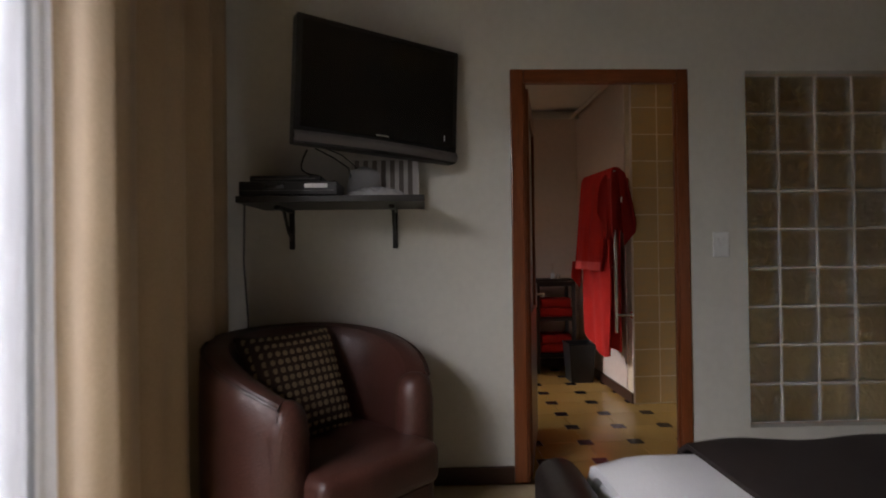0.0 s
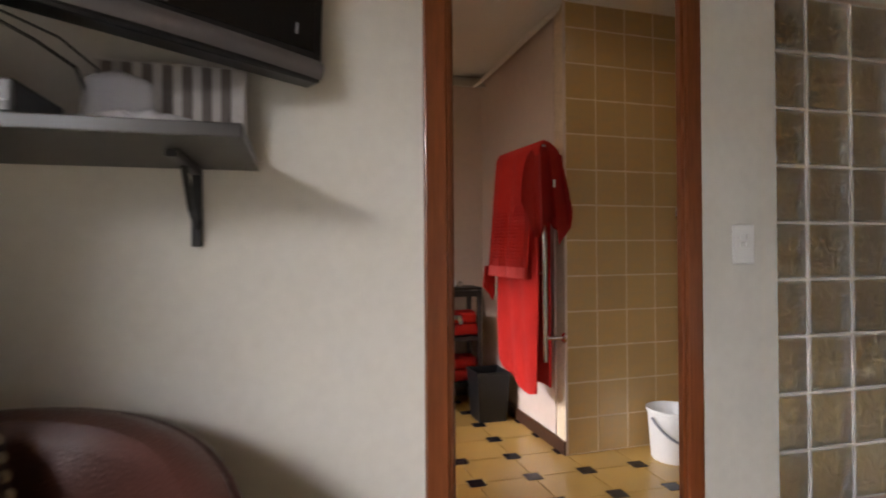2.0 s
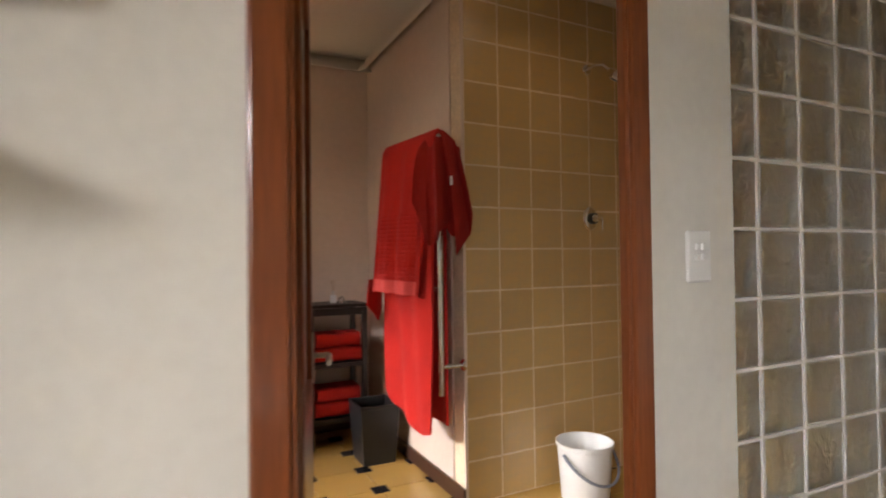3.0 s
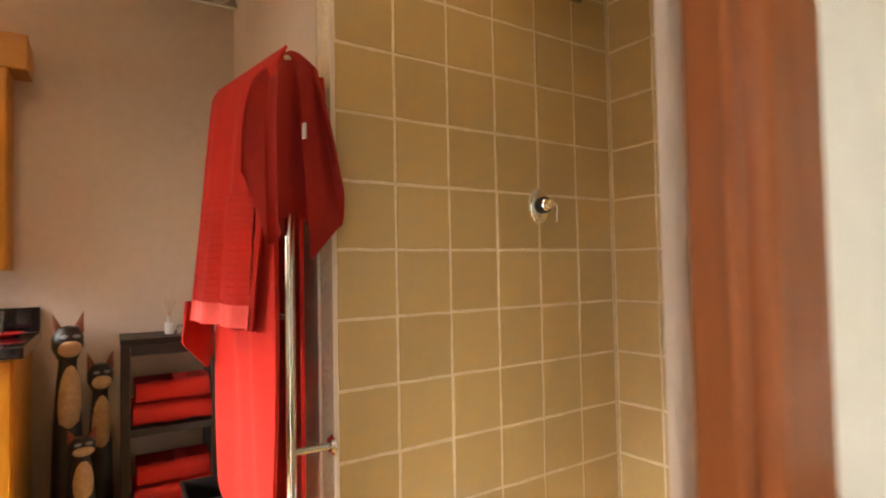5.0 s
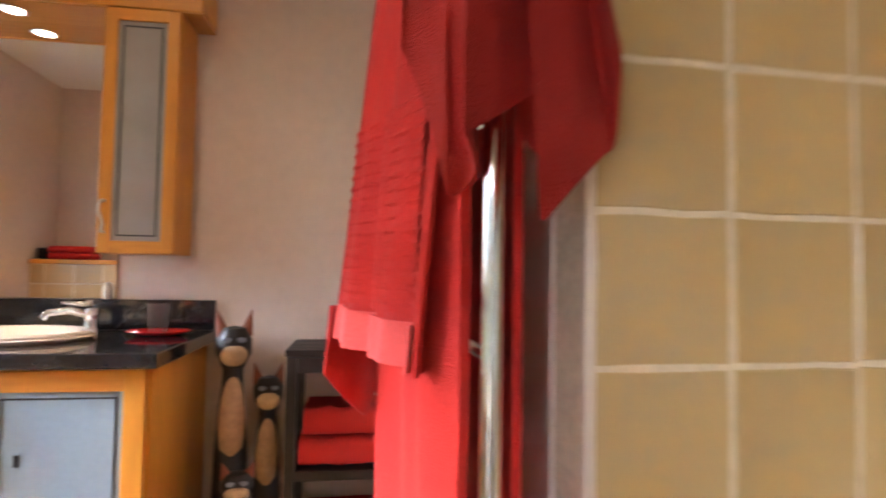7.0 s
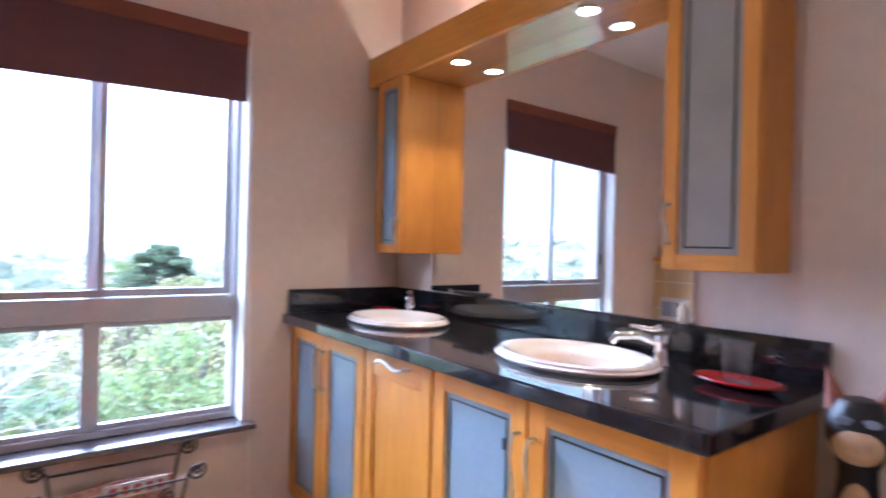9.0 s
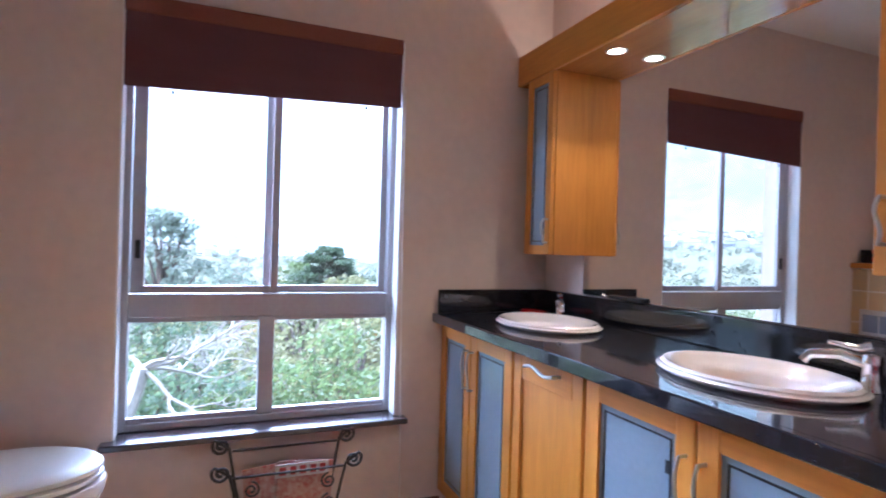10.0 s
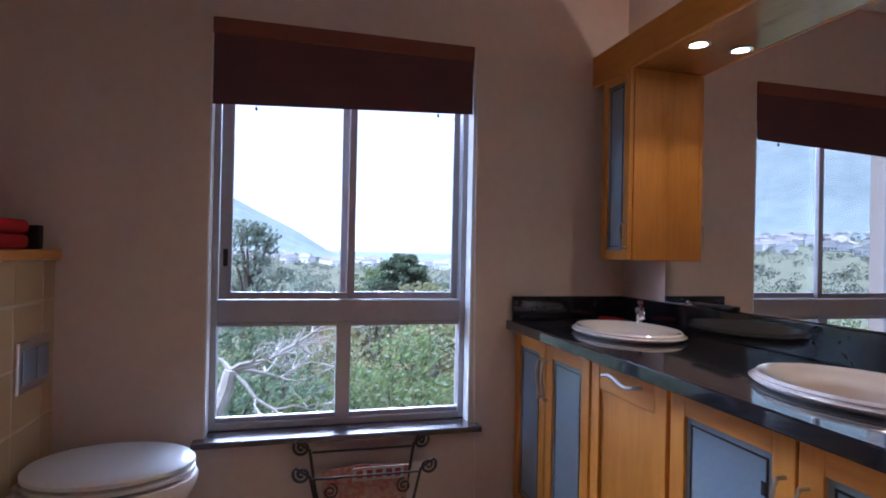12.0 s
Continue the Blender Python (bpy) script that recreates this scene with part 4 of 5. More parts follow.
diff = thing("reed_diffuser", 1.265, 5.2, 0.885, "small square glass reed diffuser bottle", "diffuser")
part("bottle", box(1.25, 1.285, 5.2, 5.235, 0.885, 0.935, 0.004), LABEL, diff, "white labelled bottle", True)
part("neck", lathe([(0, 0), (0.009, 0), (0.009, 0.018), (0.012, 0.02), (0.012, 0.026), (0, 0.026)], 16, at=(1.267, 5.217, 0.935)), STEEL, diff, smooth=True)
for k in range(4):
    part("reed", tube([(1.267, 5.217, 0.95), (1.25 + 0.014 * k, 5.215 + 0.006 * k, 1.03)], 0.0012, 5), PAINT_CREAM, diff)
jar = thing("glass_jar", 1.31, 5.18, 0.885, "tiny clear glass jar beside the diffuser", "jar")
part("cup", lathe([(0, 0), (0.016, 0), (0.018, 0.03), (0.012, 0.038), (0.012, 0.045), (0.010, 0.045), (0.010, 0.036), (0.015, 0.028), (0.014, 0.003), (0, 0.003)], 20, at=(1.31, 5.18, 0.885)), TUMBLER, jar, smooth=True)

pbin = thing("waste_bin", 1.4, 4.83, 0, "black square tapered waste bin", "waste bin")
bm = box(1.285, 1.515, 4.70, 4.94, 0, 0.33)
for v in bm.verts:
    if v.co.z < 0.1:
        v.co.x += 0.02 if v.co.x < 1.4 else -0.02
        v.co.y += 0.02 if v.co.y < 4.8 else -0.02
bmesh.ops.delete(bm, geom=[f for f in bm.faces if f.normal.z > 0.9], context="FACES")
bmesh.ops.solidify(bm, geom=bm.faces[:], thickness=0.006)
part("body", bm, BLACK, pbin)
part("rim", merge(merge(box(1.281, 1.519, 4.696, 4.706, 0.318, 0.336, 0.002), box(1.281, 1.519, 4.934, 4.944, 0.318, 0.336, 0.002)), merge(box(1.281, 1.291, 4.706, 4.934, 0.318, 0.336, 0.002), box(1.509, 1.519, 4.706, 4.934, 0.318, 0.336, 0.002))), BLACK, pbin)


def cat_statue(x, y, high, wide, turn, label):
    """A slim carved cat: turned body, head, ears, belly and muzzle in one mesh."""
    bm = bmesh.new()
    w = wide / 2
    lathe([(0, 0), (w * 1.05, 0), (w * 1.05, high * 0.1), (w * 0.95, high * 0.3), (w * 0.86, high * 0.55), (w * 0.7, high * 0.7), (w * 0.55, high * 0.78), (w * 0.55, high * 0.82)], 20, bm=bm, sy=0.8)
    lathe([(0, high * 0.80), (w * 0.6, high * 0.81), (w * 0.95, high * 0.855), (w * 0.95, high * 0.9), (w * 0.6, high * 0.937), (0, high * 0.945)], 20, bm=bm, sy=0.85)
    n0 = len(bm.faces)
    bm.faces.ensure_lookup_table()
    for s in (-1, 1):
        c = Vector((s * w * 0.58, 0, high * 0.915))
        tip = bm.verts.new((s * w * 0.92, 0.0, high))
        ring = [bm.verts.new(c + Vector((w * 0.38 * math.cos(t), w * 0.2 * math.sin(t), -s * 0.0 + 0.1 * w * math.cos(t) * -s))) for t in (k * math.pi / 3 for k in range(6))]
        for k in range(6):
            f = bm.faces.new((ring[k], ring[(k + 1) % 6], tip))
            f.material_index = 2
    start = len(bm.faces)
    lathe([(0, 0.02), (0.6, 0.016), (1.0, 0.0)], 20, bm=bm, at=(0, 0, 0))
    bm.faces.ensure_lookup_table()
    fs = bm.faces[start:]
    vs = list({v for f in fs for v in f.verts})
    bmesh.ops.transform(bm, matrix=pose(0, -w * 0.62, high * 0.64, 95, 0, 0) @ Matrix.Diagonal((w * 0.68, high * 0.15, 1, 1)), verts=vs)
    for f in fs:
        f.material_index = 1
    start = len(bm.faces)
    lathe([(0, 0.018), (0.7, 0.012), (1.0, 0.0)], 16, bm=bm)
    bm.faces.ensure_lookup_table()
    fs = bm.faces[start:]
    vs = list({v for f in fs for v in f.verts})
    bmesh.ops.transform(bm, matrix=pose(0, -w * 0.74, high * 0.853, 92, 0, 0) @ Matrix.Diagonal((w * 0.72, high * 0.034, 1, 1)), verts=vs)
    for f in fs:
        f.material_index = 1
    rr = random.Random(int(high * 1000))
    for k in range(9):
        start = len(bm.faces)
        lathe([(0, 0.004), (1.0, 0.0)], 10, bm=bm)
        bm.faces.ensure_lookup_table()
        fs = bm.faces[start:]
        vs = list({v for f in fs for v in f.verts})
        a, z = rr.uniform(-60, 60), rr.uniform(0.03, 0.3) * high
        bmesh.ops.transform(bm, matrix=pose(0, 0, z, 0, 0, a) @ pose(0, -w * 0.84, 0, 90, 0, 0) @ Matrix.Diagonal((w * 0.2, w * 0.24, 1, 1)), verts=vs)
        for f in fs:
            f.material_index = 1
    for s in (-1, 1):
        start = len(bm.faces)
        lathe([(0, 0.004), (1.0, 0.0)], 10, bm=bm)
        bm.faces.ensure_lookup_table()
        fs = bm.faces[start:]
        vs = list({v for f in fs for v in f.verts})
        bmesh.ops.transform(bm, matrix=pose(s * w * 0.36, -w * 0.76, high * 0.902, 84, 0, 0) @ Matrix.Diagonal((w * 0.26, w * 0.15, 1, 1)), verts=vs)
        for f in fs:
            f.material_index = 3
    ob = link("cat_statue", bm, [CAT_BLACK, PAINT_CREAM, CAT_EAR, GREY_PL], None, "", True)
    ob.matrix_basis = pose(x, y, 0, 0, 0, turn)
    return tagged(ob, label, "statue", "carved cat statues")


cat_statue(0.9, 5.25, 1.0, 0.118, 14, "tall black carved wooden cat statue, cream belly")
cat_statue(1.012, 5.25, 0.83, 0.1, 10, "middle-sized black carved wooden cat statue")
cat_statue(0.955, 5.1, 0.56, 0.1, 10, "small black carved wooden cat statue")

# ---- vanity ----
VY, VX0, VX1 = 4.93, -1.098, 0.765


def handle_at(x, z0, z1, y, parent):
    """A wavy bow handle, upright."""
    n = 10
    pts = [(x, y, z0)] + [(x + 0.006 * math.sin(2 * math.pi * k / n), y - 0.022 - 0.006 * math.sin(math.pi * k / n), z0 + (z1 - z0) * k / n) for k in range(n + 1)] + [(x, y, z1)]
    return part("handle", tube(pts, 0.0045, 8), STEEL, parent, "curved satin steel handle", True)


def glazed_door(x0, x1, z0, z1, y, parent, hx, hz, glass, stile=0.055):
    d = part("door", merge(box(x0, x0 + stile, y - 0.02, y, z0, z1, 0.003), box(x1 - stile, x1, y - 0.02, y, z0, z1, 0.003)), BEECH, parent)
    for q0, q1 in ((z1 - stile, z1), (z0, z0 + stile)):
        part("rail", box(x0 + stile, x1 - stile, y - 0.0195, y - 0.0005, q0, q1, 0.002), BEECH_X, d)
    bm = bmesh.new()
    a, b, c, e, w = x0 + stile + 0.015, x1 - stile - 0.015, z0 + stile + 0.015, z1 - stile - 0.015, 0.005
    for q in ((a, a + w, c, e), (b - w, b, c, e), (a + w, b - w, c, c + w), (a + w, b - w, e - w, e)):
        box(q[0], q[1], y - 0.0135, y - 0.0075, q[2], q[3], bm=bm)
    part("bead", bm, BLACK, d, "thin black line set in the glass")
    part("pane", box(x0 + stile, x1 - stile, y - 0.012, y - 0.006, z0 + stile, z1 - stile), glass, d, "frosted glass pane")
    if hz:
        handle_at(hx, hz[0], hz[1], y - 0.019, d)
    return d


def vanity_unit(x0, x1, label):
    u = thing("vanity_cabinet", (x0 + x1) / 2, 5.17, 0, label, "cabinet", "vanity cabinets")
    part("body", box(x0, x1, VY + 0.001, YN - 0.004, 0.1, 0.868), BEECH, u)
    part("plinth", box(x0, x1, VY + 0.05, YN - 0.02, 0, 0.1), BASE_WOOD, u)
    return u


u1 = vanity_unit(VX0, -0.443, "honey beech double-door cabinet with frosted panes")
glazed_door(VX0 + 0.006, -0.785, 0.115, 0.862, VY, u1, -0.805, (0.642, 0.792), FROST)
glazed_door(-0.779, -0.448, 0.115, 0.862, VY, u1, -0.758, (0.642, 0.792), FROST)
u2 = vanity_unit(-0.441, -0.043, "honey beech tilt-out laundry cabinet with wavy handle")
d2 = part("door", merge(box(-0.435, -0.385, VY - 0.02, VY, 0.115, 0.862, 0.003), box(-0.1, -0.05, VY - 0.02, VY, 0.115, 0.862, 0.003)), BEECH, u2)
part("panel", box(-0.385, -0.1, VY - 0.012, VY - 0.001, 0.117, 0.792), BEECH, d2)
part("top_rail", box(-0.384, -0.101, VY - 0.0195, VY - 0.0005, 0.777, 0.862, 0.003), BEECH_X, d2)
part("handle", tube([(-0.33, VY - 0.02, 0.832), (-0.325, VY - 0.045, 0.832)] + [(-0.325 + 0.16 * k / 10, VY - 0.046, 0.832 + 0.008 * math.sin(2 * math.pi * k / 10)) for k in range(11)] + [(-0.16, VY - 0.02, 0.832)], 0.0055, 8), STEEL, d2, "wavy satin steel handle", True)
u3 = vanity_unit(-0.041, VX1, "honey beech double-door cabinet with frosted panes")
glazed_door(-0.035, 0.338, 0.115, 0.862, VY, u3, 0.315, (0.602, 0.772), FROST)
glazed_door(0.344, VX1 - 0.006, 0.115, 0.862, VY, u3, 0.366, (0.602, 0.772), FROST)

# two tiny dark keyhole marks on the vanity panes
for px, pz, door_ob in ((0.25, 0.71, u3), (0.45, 0.62, u3)):
    part("pane_mark", box(px, px + 0.012, VY - 0.0135, VY - 0.0118, pz, pz + 0.03, 0.0005), BLACK, door_ob, "small dark keyhole mark on the pane")

BAS = ((-0.63, 5.165), (0.265, 5.165))
top = thing("vanity_worktop", -0.16, 5.14, 0.87, "polished black granite worktop with upstand", "worktop")


def granite_slab():
    """The slab, with an oval cut for each basin."""
    bm = bmesh.new()
    x0, x1, y0, y1 = VX0 + 0.001, 0.79, 4.89, YN - 0.002
    cuts = [x0, (BAS[0][0] + BAS[1][0]) / 2, x1]
    for (cx, cy), a, b in zip(BAS, cuts, cuts[1:]):
        turns = sorted([2 * math.pi * k / 32 for k in range(32)] + [math.atan2(q - cy, p - cx) % (2 * math.pi) for p in (a, b) for q in (y0, y1)])
        rings = []
        for z in (0.91, 0.872):
            vi, vo = [], []
            for t in turns:
                c, s = math.cos(t), math.sin(t)
                f = min(abs(((b if c > 0 else a) - cx) / c) if abs(c) > 1e-6 else 9, abs(((y1 if s > 0 else y0) - cy) / s) if abs(s) > 1e-6 else 9)
                vi.append(bm.verts.new((cx + 0.2 * c, cy + 0.153 * s, z)))
                vo.append(bm.verts.new((cx + f * c, cy + f * s, z)))
            rings.append((vi, vo))
            for k in range(len(turns)):
                q = (k + 1) % len(turns)
                bm.faces.new((vi[k], vi[q], vo[q], vo[k]))
        for side in (0, 1):
            p, r = rings[0][side], rings[1][side]
            for k in range(len(turns)):
                q = (k + 1) % len(turns)
                if side == 0 or abs(p[k].co.x - cuts[1]) > 1e-5 or abs(p[q].co.x - cuts[1]) > 1e-5:
                    bm.faces.new((p[k], p[q], r[q], r[k]))
    bmesh.ops.remove_doubles(bm, verts=bm.verts, dist=1e-5)
    return bm


part("slab", granite_slab(), GRANITE, top)
part("front_edge", box(VX0 + 0.001, 0.79, 4.864, 4.8905, 0.8705, 0.9104, 0.004, seg=3), GRANITE, top)
part("end_edge", box(0.7895, 0.798, 4.866, YN - 0.002, 0.8706, 0.9103, 0.003), GRANITE, top)
part("upstand", box(VX0 + 0.02, 0.792, YN - 0.022, YN - 0.002, 0.911, 1.016, 0.003), GRANITE, top)
part("upstand", box(VX0 + 0.001, VX0 + 0.019, 4.888, YN - 0.002, 0.911, 1.016, 0.003), GRANITE, top)

for k, (cx, cy) in enumerate(BAS):
    b = thing("wash_basin", cx, cy, 0.907, "oval white ceramic basin set into black granite", "basin", "two wash basins")
    part("bowl", lathe([(0.232, -0.001), (0.24, 0.005), (0.24, 0.011), (0.2345, 0.015), (0.2345, 0.019), (0.226, 0.025), (0.214, 0.023), (0.2, 0.014), (0.172, 0.001), (0.158, -0.004), (0.149, -0.014), (0.135, -0.05), (0.1, -0.1), (0.05, -0.119), (0.022, -0.121), (0.0, -0.122)], 48, at=(cx, cy, 0.912), sy=0.76), CERAMIC, b, smooth=True)
    part("groove_ring", lathe([(0.2405, 0.010), (0.246, 0.012), (0.2405, 0.014)], 48, at=(cx, cy, 0.91), sy=0.76), CERAMIC, b, smooth=True)
    part("drain", lathe([(0, 0.004), (0.02, 0.003), (0.022, 0), (0, 0)], 20, at=(cx, cy, 0.79)), CHROME, b, smooth=True)
    s = 1 if k else -1
    fx, fy = cx + s * 0.165, 5.335
    tp = thing("basin_tap", fx, fy, 0.91, "chrome single-lever basin mixer tap", "tap", "two basin taps")
    part("column", lathe([(0, 0), (0.026, 0), (0.024, 0.012), (0.02, 0.02), (0.02, 0.055), (0.022, 0.068), (0.018, 0.08), (0, 0.084)], 20, at=(fx, fy, 0.911)), CHROME, tp, smooth=True)
    part("spout", tube([(fx, fy, 0.967), (fx - s * 0.05, fy - 0.03, 0.987), (fx - s * 0.1, fy - 0.06, 0.98), (fx - s * 0.112, fy - 0.067, 0.962)], [0.015, 0.013, 0.011, 0.011], 12), CHROME, tp, smooth=True)
    part("lever", tube([(fx, fy, 1.012), (fx - s * 0.02, fy - 0.012, 1.004), (fx - s * 0.07, fy - 0.042, 1.012)], [0.012, 0.009, 0.005], 10), CHROME, tp, smooth=True)

dish = thing("soap_dish", 0.665, 5.26, 0.911, "oval red glazed dish on the worktop", "dish")
part("bowl", lathe([(0, 0), (0.07, 0), (0.1, 0.014), (0.098, 0.018), (0.068, 0.005), (0, 0.005)], 32, sy=0.62, at=(0.665, 5.26, 0.9115)), RED_GLOSS, dish, smooth=True)
cup = thing("glass_tumbler", 0.66, 5.265, 0.917, "clear glass tumbler standing in the red dish", "glass")
part("cup", lathe([(0, 0), (0.03, 0), (0.036, 0.095), (0.033, 0.095), (0.028, 0.006), (0, 0.006)], 24, at=(0.66, 5.265, 0.9175)), TUMBLER, cup, smooth=True)
dish2 = thing("soap_dish", -0.95, 5.3, 0.911, "small red dish beside the far basin", "dish")
part("bowl", lathe([(0, 0), (0.06, 0), (0.085, 0.014), (0.083, 0.018), (0.058, 0.005), (0, 0.005)], 32, sy=0.62, at=(-0.95, 5.3, 0.9115)), RED_GLOSS, dish2, smooth=True)
razor = thing("hair_brush", -0.46, 5.34, 1.02, "dark flat hair brush lying on the upstand", "brush")
part("brush", merge(tube([(-0.6, 5.436, 1.027), (-0.5, 5.437, 1.026)], [0.007, 0.009], 8), box(-0.5, -0.4, 5.426, 5.445, 1.0165, 1.036, 0.006)), BLACK, razor)
soap = thing("soap_bottle", 0.43, 5.38, 1.02, "small white soap bottle by the mirror", "bottle")
part("bottle", lathe([(0, 0), (0.012, 0), (0.013, 0.04), (0.006, 0.05), (0.006, 0.058), (0, 0.058)], 16, at=(0.43, 5.438, 1.0165)), PLASTIC_W, soap, smooth=True)

mirror = thing("mirror", -0.11, YN, 1.02, "large frameless mirror above the vanity", "mirror")
part("glass", box(-0.788, 0.458, YN - 0.008, YN - 0.002, 1.02, 1.979), MIRROR, mirror)


def wall_cabinet(x0, x1, label, hx, glass, low=1.187):
    c = thing("wall_cabinet", (x0 + x1) / 2, 5.32, 1.185, label, "cabinet", "mirror cabinets")
    part("body", box(x0, x1, 5.29, YN - 0.001, low, 1.979, 0.002), BEECH, c)
    glazed_door(x0 + 0.002, x1 - 0.002, low + 0.001, 1.976, 5.288, c, hx, (1.24, 1.34), glass, 0.04)
    return c


wall_cabinet(-1.0, -0.79, "narrow honey beech wall cabinet with frosted door", -0.81, FROST)
wall_cabinet(0.46, 0.697, "narrow honey beech wall cabinet with smoked door", 0.483, FROST_DK, 1.172)

pelmet = thing("light_pelmet", -0.18, 5.3, 1.956, "glossy wooden light pelmet above the mirror", "pelmet")
part("board", box(-1.098, 0.76, 5.287, YN - 0.001, 1.9805, 1.999, 0.002), PELMET_WOOD, pelmet, "glossy underside board")
part("fascia", box(-1.099, 0.762, 5.268, 5.286, 1.9795, 2.12, 0.004), BEECH_X, pelmet)
part("end_panel", box(0.744, 0.761, 5.287, YN - 0.001, 1.9995, 2.11, 0.002), BEECH, pelmet)
for x in (-0.5, 0.14):
    d = thing("downlight", x, 5.355, 1.974, "small round recessed halogen downlight, lit", "downlight", "pelmet downlights")
    part("bezel", lathe([(0.03, 0.0), (0.042, -0.002), (0.043, -0.005), (0.031, -0.007)], 28, at=(x, 5.355, 1.981)), CHROME, d, smooth=True)
    part("lamp", lathe([(0, 0), (0.031, 0), (0.031, -0.002), (0, -0.004)], 24, at=(x, 5.355, 1.98)), LAMP_GLOW, d, "glowing halogen lamp")
    down_lamp(x, 5.355, 1.972, 2.8)
    bulb("lamp_leak", x, 5.346, 2.037, 0.65, (1.0, 0.76, 0.48), 0.012)

# ---- toilet corner ----
ledge = thing("cistern_ledge", -0.85, 2.93, 0, "tiled half-height ledge that hides the cistern", "ledge", kind="structure")
part("core", box(XW, -0.2, YB, 3.1085, 0, 1.15), GROUT, ledge)
part("shelf_top", box(XW, -0.18, YB, 3.13, 1.151, 1.185, 0.004), BEECH_X, ledge, "wooden ledge top")
part("flush_plate", box(-1.04, -0.81, 3.108, 3.122, 0.72, 0.89, 0.006), STEEL, ledge, "grey steel flush plate")
for x0, x1 in ((-1.02, -0.93), (-0.92, -0.83)):
    part("flush_button", box(x0, x1, 3.121, 3.127, 0.75, 0.86, 0.0025), GREY_PL, ledge)
folded_ob = thing("folded_towel", -0.85, 2.93, 1.14, "small red towels folded on the ledge", "towel", "folded red towels")
for z0 in (1.186, 1.237):
    part("roll", box(-1.02, -0.72, 2.86, 3.06, z0, z0 + 0.05, 0.018, seg=3), RED, folded_ob, smooth=True)
box_ob = thing("tissue_box", -0.95, 3.0, 1.14, "dark box on the wooden ledge", "box")
part("box", box(-1.07, -1.035, 2.87, 3.08, 1.186, 1.27, 0.004), BLACK, box_ob)

toilet = thing("toilet", -0.85, 3.35, 0.1, "white wall-hung toilet with closed lid", "toilet")


def oval(z, rx, ry, yoff=0.0, n=40):
    pts = []
    for k in range(n):
        t = 2 * math.pi * k / n
        c, s = math.cos(t), math.sin(t)
        y = ry * s if s > 0 else ry * 0.92 * -abs(s) ** 0.75
        pts.append((-0.85 + rx * c * (1 if s > 0 else (1 - 0.12 * abs(s))), 3.37 + yoff + y, z))
    return pts


def loft(rings):
    bm = bmesh.new()
    vs = [[bm.verts.new(p) for p in r] for r in rings]
    for a, b in zip(vs, vs[1:]):
        for k in range(len(a)):
            q = (k + 1) % len(a)
            bm.faces.new((a[k], a[q], b[q], b[k]))
    bm.faces.new(vs[0][::-1])
    bm.faces.new(vs[-1])
    return bm


part("pan", loft([oval(0.1, 0.08, 0.12, -0.12), oval(0.16, 0.12, 0.18, -0.08), oval(0.3, 0.165, 0.24, -0.02), oval(0.39, 0.193, 0.272), oval(0.424, 0.199, 0.278), oval(0.431, 0.195, 0.274)]), CERAMIC, toilet, smooth=True)
part("seat", loft([oval(0.437, 0.18, 0.257), oval(0.441, 0.19, 0.267), oval(0.453, 0.19, 0.267), oval(0.457, 0.182, 0.259)]), PLASTIC_W, toilet, smooth=True)
part("lid", loft([oval(0.462, 0.18, 0.257), oval(0.466, 0.19, 0.267), oval(0.479, 0.19, 0.267), oval(0.49, 0.178, 0.254), oval(0.496, 0.15, 0.22), oval(0.499, 0.08, 0.13)]), PLASTIC_W, toilet, "closed white lid", True)
for x, y in ((-0.95, 3.52), (-0.75, 3.52), (-0.97, 3.25), (-0.73, 3.25)):
    part("bumper", box(x - 0.012, x + 0.012, y - 0.008, y + 0.008, 0.429, 0.439), GREY_PL, toilet)
    part("bumper", box(x - 0.012, x + 0.012, y - 0.008, y + 0.008, 0.455, 0.464), GREY_PL, toilet)
part("back_block", box(-1.0, -0.7, 3.112, 3.16, 0.12, 0.435, 0.02, seg=3), CERAMIC, toilet, smooth=True)
for x in (-0.93, -0.77):
    part("hinge", tube([(x - 0.02, 3.145, 0.455), (x + 0.02, 3.145, 0.455)], 0.011, 10), STEEL, toilet, smooth=True)

# ---- wrought iron magazine rack ----
mrack = thing("magazine_rack", -0.96, 4.235, 0, "wrought iron magazine rack with scrolled corners", "magazine rack")


def scroll(cx, cz, x, s, r0=0.036, turns=1.6, n=26):
    return [(x, cx + s * r0 * (1 - 0.8 * k / n) * math.cos(math.pi / 2 + 2 * math.pi * turns * k / n), cz + r0 * (1 - 0.8 * k / n) * math.sin(math.pi / 2 + 2 * math.pi * turns * k / n)) for k in range(n + 1)]


for x, dz in ((-0.9, 0.0), (-1.04, 0.05)):
    for s, y in ((-1, 4.03), (1, 4.44)):
        bend = [(x, y - s * 0.075, 0.0), (x, y - s * 0.05, 0.12), (x, y - s * 0.02, 0.25), (x, y + s * 0.005, 0.36 + dz)]
        part("leg", tube(bend + scroll(y + s * 0.035, 0.372 + dz, x, -s)[2:], 0.006, 8), IRON, mrack, smooth=True)
    part("top_bar", tube([(x, 4.035, 0.35 + dz), (x, 4.435, 0.35 + dz)], 0.005, 8), IRON, mrack)
    part("low_bar", tube([(x, 4.1, 0.08), (x, 4.37, 0.08)], 0.005, 8), IRON, mrack)
for y in (4.1, 4.37):
    part("side_bar", tube([(-0.9, y, 0.08), (-1.04, y, 0.08)], 0.005, 8), IRON, mrack)
for s, y in ((-1, 4.1), (1, 4.38)):
    for z in (0.3, 0.22):
        part("scroll", tube(scroll(y, z, -0.9, s, 0.03), 0.004, 6), IRON, mrack, smooth=True)
